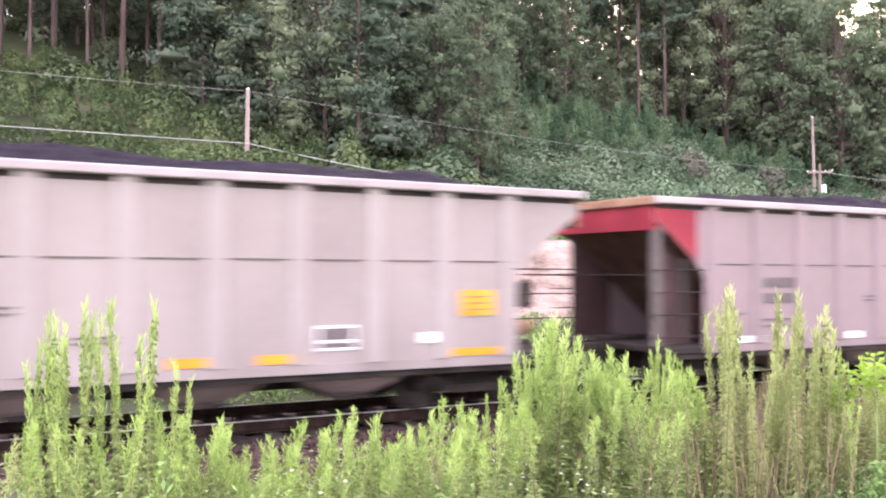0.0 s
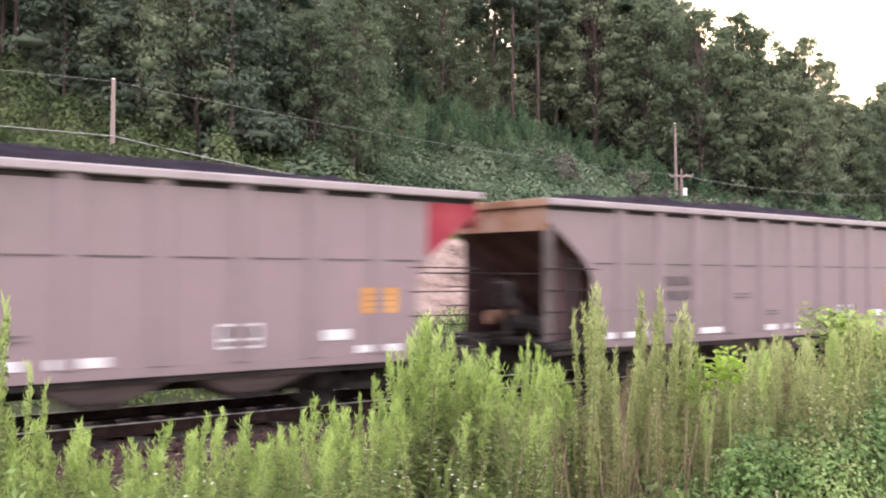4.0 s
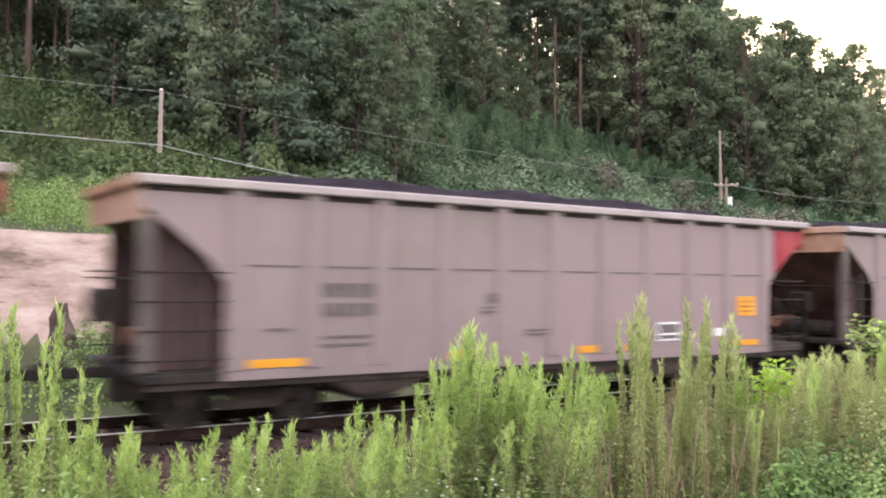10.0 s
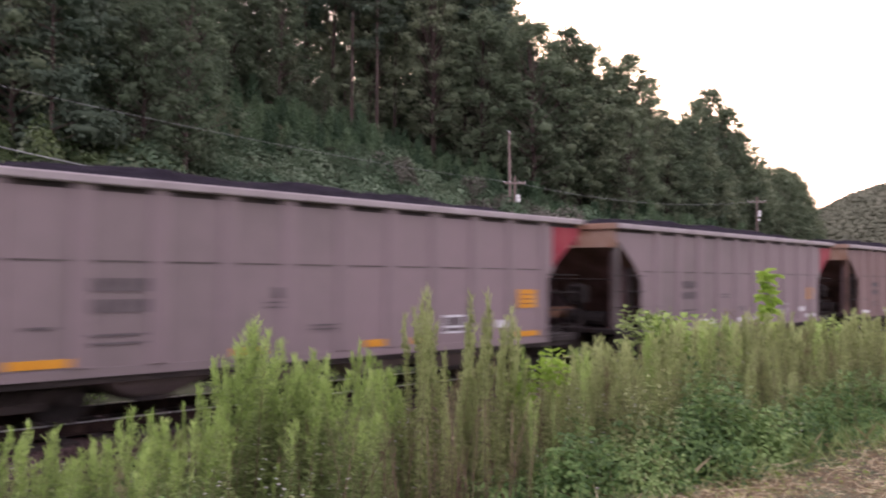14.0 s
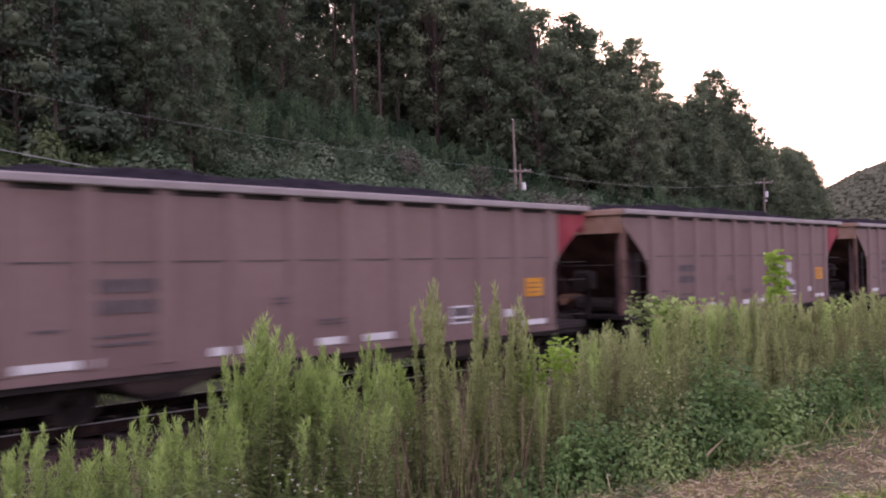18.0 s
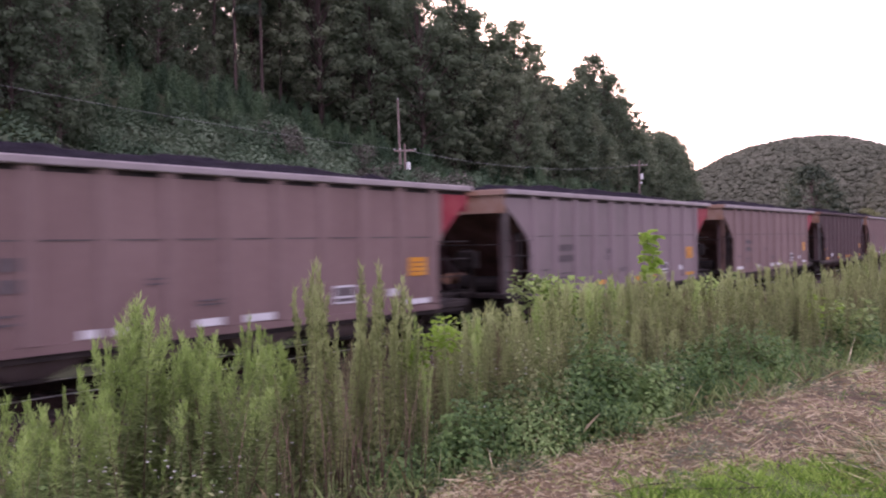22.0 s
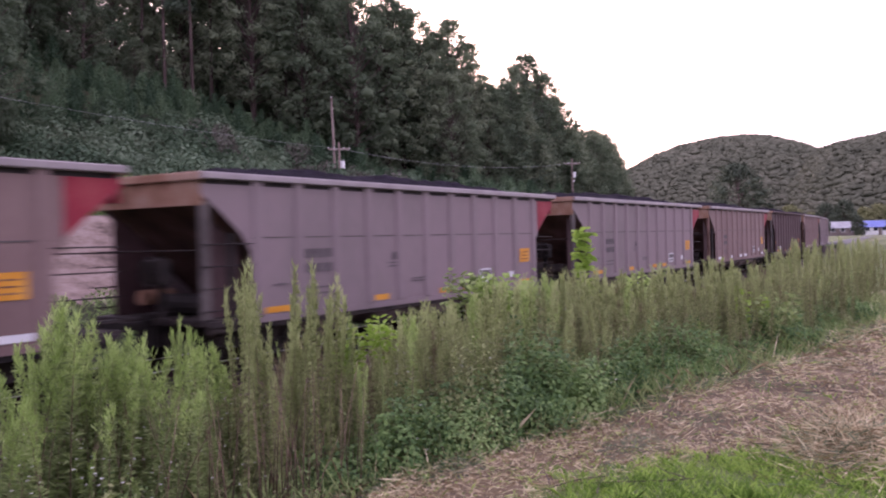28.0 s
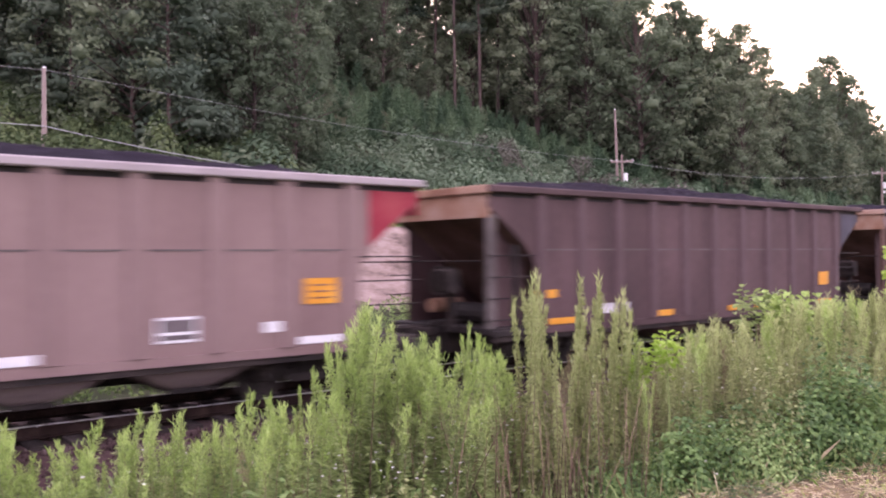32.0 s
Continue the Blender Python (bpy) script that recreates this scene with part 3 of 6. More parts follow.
def hopper_car(kind):
    """A loaded coal hopper car, its origin on the rail head under its middle. The front end (-x) leads."""
    paint = {"pale": CAR_PALE, "dark": CAR_DARK, "brown": CAR_BROWN, "panelled": CAR_BROWN, "tagged": CAR_BROWN}.get(kind, CAR_GREY)
    marks = WHITE if kind in ("white", "brown", "panelled", "tagged", "flipped") else YELLOW
    rib = {"pale": STAKE_PALE, "dark": STAKE_DARK, "brown": STAKE_BROWN, "panelled": STAKE_BROWN, "tagged": STAKE_BROWN}.get(kind, STAKE)
    chord = CAR_DARK if kind == "dark" else CHORD
    label = {"dark": "soot-darkened brown coal hopper car with yellow reflectors",
             "pale": "pale grey coal hopper car with yellow and white stencils",
             "white": "dusty grey coal hopper car with white sill reflectors",
             "brown": "brown-dusted coal hopper car with white sill reflectors",
             "panelled": "brown-dusted coal hopper car with pale corner panels",
             "tagged": "brown-dusted coal hopper car with chalky spray painting",
             "flipped": "dusty grey coal hopper car with red leading end",
             "yellow": "dusty grey coal hopper car with yellow sill reflectors"}[kind]
    car = tagged(new("coal_hopper_car"), label, "railway car", "cars of the coal train")
    red_end = 1
    rear = -1 if kind in ("flipped", "pale") else 1          # the end that trails
    # body
    for side in (-1, 1):
        y = side * HALF
        poly = side_sheet_shape(-H, H)
        part("side_sheet", plate(poly, y - 0.012, y + 0.012), paint, car)
        # the seam's shadow line, drawn as a thin dark strip
        part("seam", Shape().box(-H + 1.22, H - 1.22, y + side * 0.013 - 0.009, y + side * 0.013 + 0.009, 2.345, 2.372), GRIME_SHADE, car)
        part("top_chord", Shape().box(-H - 0.05, H + 0.05, y + side * 0.05 - 0.095, y + side * 0.05 + 0.095, 3.42, TOP, 0.02), chord, car, "light worn top chord" if kind != "dark" else "")
        # dark strip stands in for the shadow line under the top chord
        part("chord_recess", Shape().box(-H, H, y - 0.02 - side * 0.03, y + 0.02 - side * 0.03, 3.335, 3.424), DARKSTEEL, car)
        part("side_sill", Shape().prism([(y - 0.05, SILL), (y + 0.05, SILL), (y + 0.05, 0.87), (y - 0.05, 0.87)], 0, -H + 1.2, H - 1.2), paint, car)
        for e in (-1, 1):
            # sill ends coloured dark to carry the shade at the car's end
            part("end_ledge", Shape().box(min(e * (H - 1.2), e * (H - 0.1)), max(e * (H - 1.2), e * (H - 0.1)), y - 0.045, y + 0.045, SILL, 0.855, 0.01), DARKSTEEL, car)
        # near-black strip added in place of the shade below the side sill
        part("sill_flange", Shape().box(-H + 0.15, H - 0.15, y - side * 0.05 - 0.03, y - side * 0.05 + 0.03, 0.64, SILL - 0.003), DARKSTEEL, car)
        for i in range(11):
            if kind == "white" and i == 10:
                continue
            x = (i - 5 + (0.5 if kind == "white" else 0)) * 1.165
            stake = shared("stake", lambda: Shape().prism([(-0.14, 0.0), (-0.085, -0.075), (0.085, -0.075), (0.14, 0.0)], 2, 0.88, 3.418), rib)
            part("stake", stake, None, car, at=pose(x, y + side * 0.012, 0, 0, 0, 0 if side < 0 else 180))
        # painted end corners
        for e, colour in ((1, BLUE if kind == "dark" else RED),):
            corner = [(H - 0.005, 3.336), (H - 1.02, 3.336), (H - 1.02, 2.40), (H - 0.95, 2.46), (H - 0.5, 2.815), (H - 0.005, 3.175)]
            yy = y + side * 0.016
            part("end_stripe", plate(corner, yy - 0.004, yy + 0.004), colour, car, "faded blue corner panel" if kind == "dark" else "faded red corner panel")
    # ends
    for e in (-1, 1):
        x = e * H
        beam = RED if (e == red_end and kind != "dark") else RUST
        part("end_beam", Shape().box(min(x, x - e * 0.05), max(x, x - e * 0.05), -HALF, HALF, 2.95, 3.40, 0.01), beam, car, "rust-streaked end plate" if beam is RUST else "faded red end plate")
        part("end_chord", Shape().box(x - 0.09, x + 0.09, -HALF - 0.06, HALF + 0.06, 3.40, TOP + 0.004, 0.02), RUST, car)
        slope = [(x - e * 0.06, 3.30), (x - e * 2.9, 0.95), (x - e * 2.9, 0.90), (x - e * 0.06, 3.22)]
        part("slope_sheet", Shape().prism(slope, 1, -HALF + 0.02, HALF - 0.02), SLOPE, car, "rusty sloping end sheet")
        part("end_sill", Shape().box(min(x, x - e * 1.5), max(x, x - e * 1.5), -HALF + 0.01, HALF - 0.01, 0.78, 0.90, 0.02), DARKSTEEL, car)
        for side in (-1, 1):
            yc = side * (HALF - 0.06)
            # posts and gussets get dark colours for the shade inside the end cutaway
            if e != rear:
                if side == -rear:
                    part("corner_post", Shape().box(x - e * 0.12 - 0.1, x - e * 0.12 + 0.1, yc - 0.05, yc + 0.05, 0.88, 3.02, 0.01), SLOPE if paint is CAR_BROWN else GRIME_SHADE, car)
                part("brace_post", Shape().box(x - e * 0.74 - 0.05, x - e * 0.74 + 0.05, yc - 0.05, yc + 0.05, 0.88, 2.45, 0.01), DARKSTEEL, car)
                if kind == "panelled" and side < 0:
                    for u0, u1 in ((0.05, 0.52), (0.64, 1.02)):
                        part("corner_panel", Shape().box(x + u0, x + u1, yc - 0.02, yc + 0.02, 0.92, 2.5 if u0 < 0.5 else 2.3), STAKE_PALE, car, "pale grey corner panel")
                part("end_gusset", Shape().prism([(x - e * 0.26, 0.9), (x - e * 1.25, 0.9), (x - e * 1.25, 2.2), (x - e * 0.26, 2.9)], 1, side * (HALF - 0.34) - 0.01, side * (HALF - 0.34) + 0.01), GRIME_SHADE if kind == "pale" else CAR_DARK, car)
            grab = shared("grab_iron", lambda: Shape().tube((-0.66, 0, 0), (0.66, 0, 0), 0.013, n=5), DARKSTEEL)
            for i in range(4):
                part("grab_iron", grab, None, car, at=pose(x - e * 0.68, side * (HALF + 0.015), 1.05 + i * 0.40))
        part("coupler", Shape().box(min(x, x + e * 0.62), max(x, x + e * 0.62), -0.07, 0.07, 0.70, 0.86, 0.02).box(min(x + e * 0.6, x + e * 0.87), max(x + e * 0.6, x + e * 0.87), -0.15, 0.15, 0.66, 0.94, 0.04), DARKSTEEL, car)
        part("handrail", Shape().tube((x + e * 0.03, -1.4, 2.15), (x + e * 0.03, 1.4, 2.15), 0.014, n=5), DARKSTEEL, car)
    part("brake_stand", Shape().box(-H - 0.10, -H - 0.02, -0.62, -0.48, 0.8, 2.05, 0.01).box(-H - 0.30, -H - 0.05, -0.80, -0.30, 1.55, 2.0, 0.03), DARKSTEEL, car)
    part("brake_wheel", wheel_ring(), DARKSTEEL, car, at=pose(-H - 0.36, -0.55, 1.78))
    part("air_reservoir", Shape().tube((-H + 0.75, -0.9, 1.12), (-H + 0.75, 0.3, 1.12), 0.2, n=12), DARKSTEEL, car)
    part("brake_cylinder", Shape().tube((-H + 0.35, 0.55, 1.25), (-H + 1.1, 0.55, 1.25), 0.15, n=12), RUST, car)
    part("centre_sill", Shape().box(-H, H, -0.2, 0.2, 0.35, 0.98, 0.02), DARKSTEEL, car)
    # hoppers under the floor
    for i in range(4):
        x = -3.3 + 2.2 * i
        sh = Shape()
        rings = ((0.90, 1.08, 1.5), (0.76, 1.02, 1.46), (0.62, 0.88, 1.38), (0.50, 0.68, 1.28), (0.40, 0.46, 1.18), (0.34, 0.34, 1.1))
        sh.add([(x + u * p, w * q, z) for z, p, q in rings for u, w in ((-1, -0.94), (-0.9, -1), (0.9, -1), (1, -0.94), (1, 0.94), (0.9, 1), (-0.9, 1), (-1, 0.94))],
               [(8 * r + c, 8 * r + (c + 1) % 8, 8 * r + 8 + (c + 1) % 8, 8 * r + 8 + c) for r in range(5) for c in range(8)] + [tuple(range(40, 48)), tuple(range(7, -1, -1))])
        chute = part("hopper_chute", sh, CAR_DARK if kind == "dark" else CHUTE, car)
        part("chute_gate", Shape().box(x - 0.36, x + 0.36, -1.15, 1.15, 0.28, 0.345, 0.02), DARKSTEEL, chute)
    # coal
    part("coal_load", coal_mesh(kind), None, car, "heaped black coal")
    # trucks
    for e in (-1, 1):
        truck = part("truck", Shape().box(-0.2, 0.2, -1.0, 1.0, 0.0, 0.22, 0.03), DARKSTEEL, car, at=pose(e * (H - 1.75), 0, WHEEL_R))
        for side in (-1, 1):
            part("side_frame", shared("side_frame", side_frame_shape, DARKSTEEL), None, truck, at=pose(0, side * 1.0, 0))
        for w in (-0.89, 0.89):
            part("wheelset", shared("wheelset", axle_shape, DARKSTEEL), None, truck, at=pose(w, 0, 0))
    # markings on the side that is seen
    for side in ((1,) if kind in ("flipped", "pale") else (-1,)):
        def mark(name, x0, x1, z0, z1, mat, label="", lift=0.030):
            xa, xb = (x0, x1) if side < 0 else (-x1, -x0)
            y = side * (HALF + lift)
            return part(name, Shape().box(xa, xb, y - 0.004, y + 0.004, z0, z1), mat, car, label)
        first = 1.15 if kind in ("white", "brown", "panelled", "flipped", "tagged") else 1.0
        mark("reflector", -5.65, -5.65 + first, 0.90, 1.02, marks)
        plain = kind in ("white", "brown", "panelled", "tagged")
        for x in (-2.75, -0.68, 0.35) if plain else (-2.35, 0.55, 1.75):
            mark("reflector", x, x + 0.72, 0.90, 1.03, marks)
        mark("reflector", 4.75 if kind == "pale" else 4.85, 5.65, 0.905, 1.02, marks)
        if kind != "dark":
            for z in (1.93, 1.63):
                sh = Shape()
                for c in range(5):
                    u = ((-3.92 if kind == "white" else -4.6) if side < 0 else 3.64) + c * (0.17 if kind == "white" else 0.2)
                    yy = side * (HALF + 0.03)
                    sh.box(u, u + 0.13 + 0.03 * (kind != "white"), yy - 0.004, yy + 0.004, z, z + 0.19)
                part("lettering", sh, INK, car, "faded black lettering bars")
            for z in (1.30, 1.18):
                mark("stencil_line", -3.95 if kind == "white" else -4.6, -3.05 if kind == "white" else -3.7, z, z + 0.035, INK)
            mark("stencil_line", -5.4, -5.0, 1.42, 1.46, INK)
            for z in (1.72, 1.64):
                mark("stencil_line", -1.6, -1.05, z, z + 0.03, INK)
            if kind == "yellow":
                mark("letter_bar", -1.45, -1.15, 1.80, 1.98, INK)
            for z in (1.32, 1.25):
                mark("stencil_line", -0.65, 0.05, z, z + 0.03, INK)
            panel = mark("data_panel", 2.6, 3.2, 1.06, 1.42, WHITE, "white-framed black data panel")
            mark("panel_face", 2.64, 3.16, 1.10, 1.38, INK, lift=0.036)
            mark("panel_line", 2.64, 3.16, 1.17, 1.21, WHITE, lift=0.040)
            mark("placard", 4.95, 5.55, 1.52, 1.92, YELLOW, "yellow placard with dark lines")
            for z in (1.80, 1.70, 1.60):
                mark("placard_line", 5.05, 5.45, z, z + 0.025, RUST, lift=0.036)
            mark("stencil_panel", 4.25, 4.7, 1.12, 1.28, WHITE)
        else:
            mark("reflector", -6.0, -5.4, 1.42, 1.58, marks)
            mark("reflector", 4.9, 5.4, 1.4, 1.75, marks)
            mark("stencil_patch", -4.1, -3.2, 1.05, 1.25, CHALK)
        if kind == "tagged" and side < 0:
            for x0, x1, z0, z1 in ((2.0, 2.35, 1.3, 2.1), (2.35, 2.9, 1.75, 2.12), (2.3, 2.6, 1.0, 1.7), (2.55, 3.0, 1.35, 1.6), (1.75, 2.05, 1.75, 2.0), (2.9, 3.2, 1.1, 1.5)):
                mark("spray_patch", x0, x1, z0, z1, CHALK, lift=0.033)
    return car


def wheel_ring():
    sh = Shape()
    for i in range(12):
        a, b = 2 * math.pi * i / 12, 2 * math.pi * (i + 1) / 12
        sh.tube((0, 0.27 * math.cos(a), 0.27 * math.sin(a)), (0, 0.27 * math.cos(b), 0.27 * math.sin(b)), 0.018, n=5)
    for i in range(4):
        a = math.pi * i / 4
        sh.tube((0, -0.27 * math.cos(a), -0.27 * math.sin(a)), (0, 0.27 * math.cos(a), 0.27 * math.sin(a)), 0.012, n=4)
    return sh.tube((0, 0, 0), (0.1, 0, 0), 0.04, n=6)


def coal_mesh(kind):
    """A heaped, lumpy load that falls to the side and end chords."""
    rng = np.random.default_rng(len(kind))
    nx, ny = 120, 24
    xs, ys = np.linspace(-H + 0.15, H - 0.15, nx), np.linspace(-HALF + 0.03, HALF - 0.03, ny)
    X, Y = np.meshgrid(xs, ys, indexing="ij")
    heap = np.clip((H - 0.1 - np.abs(X)) / 2.2, 0, 1) ** 0.8 * np.clip((HALF - np.abs(Y)) / 1.0, 0, 1) ** 0.7
    Z = 3.30 + heap * (0.52 + 0.10 * rough(X, Y, 1.7)) + rng.normal(0, 0.022, X.shape)
    v = np.stack([X, Y, Z], -1).reshape(-1, 3)
    i = (np.arange(nx - 1)[:, None] * ny + np.arange(ny - 1)[None]).ravel()
    f = np.concatenate([np.stack([i, i + ny, i + ny + 1], -1), np.stack([i, i + ny + 1, i + 1], -1)])
    return fast_mesh("coal_load", [(v, f, 0)], [COAL])


KINDS = {0: "pale", 1: "flipped", 6: "panelled", 13: "brown", 14: "brown", 16: "brown", 17: "brown", 19: "brown", 24: "brown", 26: "brown", 29: "brown", 8: "yellow", 9: "yellow", 10: "yellow", 11: "yellow", 15: "tagged", 18: "yellow", 20: "dark", 21: "brown", 22: "yellow", 23: "yellow", 25: "dark"}
CARS = []
patterns = {}
for n in range(-1, 33):
    kind = KINDS.get(n, "white")
    if kind in patterns:
        CARS.append((n, copy_thing(patterns[kind], Matrix())))
    else:
        patterns[kind] = hopper_car(kind)
        CARS.append((n, patterns[kind]))


def car_pose(n, t):
    """Car n's place on the track at t seconds."""
    slack = float(np.interp(n, [0, 8, 10, 15, 19, 22], [0, 0, -0.1, -0.17, -0.17, 0]))
    x, y, a = on_track(PITCH * n - 5.02 - SPEED * t + H + slack - (0.5 if n < 2 else 0))
    return pose(x, y, 0, 0, 0, math.degrees(a) + (180 if n in (0, 1) else 0))


def motions():
    times = [i * 1.0 for i in range(33)]
    for n, car in CARS:
        walk(car, [(t, car_pose(n, t)) for t in times])
    # every wheelset turns alike: one set of keys for each place on a truck
    turn = math.degrees(SPEED / WHEEL_R)
    done = {}
    for n, car in CARS:
        for truck in car.children:
            if truck.name.split(".")[0] != "truck":
                continue
            for w in truck.children:
                if w.name.split(".")[0] != "wheelset":
                    continue
                back = n in (0, 1)
                place = (round(w.matrix_basis.translation.x, 2), back)
                if place not in done:
                    walk(w, [(i / FPS, pose(place[0], 0, 0, 0, (turn if back else -turn) * i / FPS, 0)) for i in range(32 * FPS + 1)])
                    done[place] = w
                else:
                    src = done[place].animation_data
                    w.rotation_mode = "QUATERNION"
                    w.animation_data_create()
                    w.animation_data.action = src.action
                    w.animation_data.action_slot = src.action_slot

# ---------------------------------------------------------------- trees
def blades(rng, centre, spread, count, size, flat=1.0, up=0.35):
    """A clump of leaf blades round centre."""
    d = rng.normal(size=(count, 3))
    d /= np.linalg.norm(d, axis=1, keepdims=True)
    p = np.asarray(centre) + d * np.asarray(spread) * rng.uniform(0.5, 1.12, (count, 1))
    return leaves_on(p, d + np.array([0, 0, up]), rng.uniform(0.7, 1.3, count) * size, rng.uniform(0.6, 1.0, count) * size * 0.75, rng, 0.45)


ICO_V = np.array([(0, 0, 1)] + [(0.894 * math.cos(1.2566 * i), 0.894 * math.sin(1.2566 * i), 0.447) for i in range(5)] + [(0.894 * math.cos(1.2566 * i + 0.628), 0.894 * math.sin(1.2566 * i + 0.628), -0.447) for i in range(5)] + [(0, 0, -1)])
ICO_F = np.array([(0, 1 + i, 1 + (i + 1) % 5) for i in range(5)] + [(1 + i, 6 + i, 1 + (i + 1) % 5) for i in range(5)] + [(6 + i, 6 + (i + 1) % 5, 1 + (i + 1) % 5) for i in range(5)] + [(11, 6 + (i + 1) % 5, 6 + i) for i in range(5)])


def heart(rng, centre, spread):
    """The dense, ragged inside of a clump of leaves."""
    return ICO_V * rng.uniform(0.75, 1.15, (12, 1)) * np.asarray(spread) + np.asarray(centre), ICO_F


def broad_tree(seed, tall, wide, low=0.18, count=2300, size=0.55):
    """Trunk, limbs and crown meshes of a broad-leaved tree."""
    rng = np.random.default_rng(seed)
    wood = Shape()
    lean = rng.normal(0, 0.03, 2)
    top = np.array([lean[0] * tall, lean[1] * tall, tall * 0.82])
    pts = [np.array([0, 0, -0.6])] + [top * k + np.array([*rng.normal(0, 0.12, 2), 0]) for k in (0.25, 0.5, 0.75, 1.0)]
    wood.pipe(pts, [tall * 0.014, tall * 0.012, tall * 0.009, tall * 0.006, tall * 0.002], 7)
    crown, clumps = [], 64
    for i in range(clumps):
        u = min(0.97, (i + rng.random()) / clumps)
        z = low + (0.96 - low) * u
        dome = (1 - u ** 2.4) ** 0.62 * (0.6 + 0.4 * min(1, u / 0.3))
        r = wide * 0.44 * dome * math.sqrt(rng.uniform(0.12, 1.0))
        a = 2.4 * i + rng.uniform(-0.5, 0.5)
        c = np.array([r * math.cos(a) + lean[0] * tall * z, r * math.sin(a) + lean[1] * tall * z, tall * z])
        b = top * min(1, max(0.1, z * 0.85))
        wood.tube(b, c, tall * 0.0038, tall * 0.0012, 4)
        s = wide * rng.uniform(0.10, 0.18) * (0.75 + 0.25 * dome)
        crown.append((*heart(rng, c, np.array((s, s, s * 0.7)) * 0.34), 0))
        for share, grow, shrink in ((0.7, 0.85, 1.0), (0.3, 1.2, 0.78)):
            crown.append((*blades(rng, c, np.array((s, s, s * 0.72)) * shrink, int(count / clumps * share), size * grow, 1.0, 0.3), 0))
    return wood, crown


def pine_tree(seed, tall, wide, low, count=2000, size=0.46, bare=True):
    """A tall pine: straight trunk, whorls of branches with needle tufts from low upwards."""
    rng = np.random.default_rng(seed)
    wood = Shape()
    bend = rng.normal(0, 0.012, 2) * tall
    pts = [np.array([bend[0] * k * k, bend[1] * k * k, -0.6 + (tall + 0.6) * k]) for k in (0, 0.25, 0.5, 0.75, 1.0)]
    wood.pipe(pts, [tall * 0.0082, tall * 0.0075, tall * 0.006, tall * 0.004, 0.03], 7)
    crown, whorls = [], 42
    for i in range(whorls):
        k = (i + rng.random() * 0.8) / whorls
        z = tall * (low + (1 - low) * k)
        r = wide * 0.5 * (1.02 - k) ** 0.65 * rng.uniform(0.5, 1.1) * (0.75 if k < 0.12 else 1)
        a = rng.uniform(0, 6.28)
        c = np.array([r * math.cos(a) * 0.62, r * math.sin(a) * 0.62, z + 0.1 * r])
        wood.tube((bend[0] * (z / tall) ** 2, bend[1] * (z / tall) ** 2, z - 0.15 * r), c, 0.05 * tall / 18, 0.02, 4)
        n = max(18, int(count / whorls * (0.6 + 0.8 * (1 - k))))
        s = max(0.6, r * 0.72)
        crown.append((*heart(rng, c, (s * 0.42, s * 0.42, max(0.2, s * 0.15))), 0))
        turn = np.array([[math.cos(a), -math.sin(a), 0], [math.sin(a), math.cos(a), 0], [0, 0, 1]])
        for share, grow, shrink in ((0.75, 0.75, 1.0), (0.25, 1.2, 0.6)):
            v, f = blades(rng, (0, 0, 0), np.array((s, s * 0.55, max(0.34, s * 0.34))) * shrink, int(n * share), size * grow, 0.6, 0.55)
            crown.append((v @ turn.T + c, f, 0))
    if bare:
        for i in range(7):
            z, a = tall * rng.uniform(0.25, low), rng.uniform(0, 6.28)
            wood.tube((0, 0, z), (1.1 * math.cos(a), 1.1 * math.sin(a), z - 0.1), 0.035, 0.01, 4)
    return wood, crown


def young_pine(seed, tall):
    rng = np.random.default_rng(seed)
    wood = Shape().tube((0, 0, -0.3), (0, 0, tall), 0.06, 0.012, 5)
    crown = []
    for i in range(11):
        k = i / 11
        z, r = tall * (0.05 + 0.93 * k), tall * 0.29 * (1 - k) ** 0.85 + 0.05
        crown.append((*heart(rng, (0, 0, z), (r * 0.55, r * 0.55, tall * 0.07)), 0))
        n = int(12 + 34 * (1 - k))
        a = rng.integers(0, 7, n) * 0.8976 + i * 0.5 + rng.normal(0, 0.13, n)
        q = rng.uniform(0.35, 1.0, n)
        p = np.stack([r * q * np.cos(a), r * q * np.sin(a), z + rng.normal(0, 0.05, n) + 0.15 * r * q], -1)
        way = np.stack([np.cos(a), np.sin(a), rng.uniform(0.4, 1.6, n)], -1)
        crown.append((*leaves(p, way, rng.uniform(0.3, 0.55, n), 0.2, rng), 0))
    return wood, crown


def make_tree(name, made, leaf, label, category, group):
    wood, crown = made
    tree = tagged(new(name), label, category, group)
    part("trunk", wood.mesh("trunk", BARK), None, tree)
    part("crown", fast_mesh("crown", crown, [leaf]), None, tree)
    return tree


def skyline(b):
    """The slope in degrees under which the crowns of the wood keep at a bearing."""
    return np.interp(b, [-90, 52.5, 55.0, 56.0, 56.8, 58.0, 59.0, 60.1, 60.8, 61.5, 63.0, 64.3, 65.3, 65.9, 67.9, 68.6, 69.0, 69.3],
                     [60, 18.0, 14.6, 13.0, 11.6, 12.6, 12.9, 11.6, 9.6, 9.4, 10.6, 9.8, 8.4, 6.5, 6.2, 5.2, 3.6, 0.3])


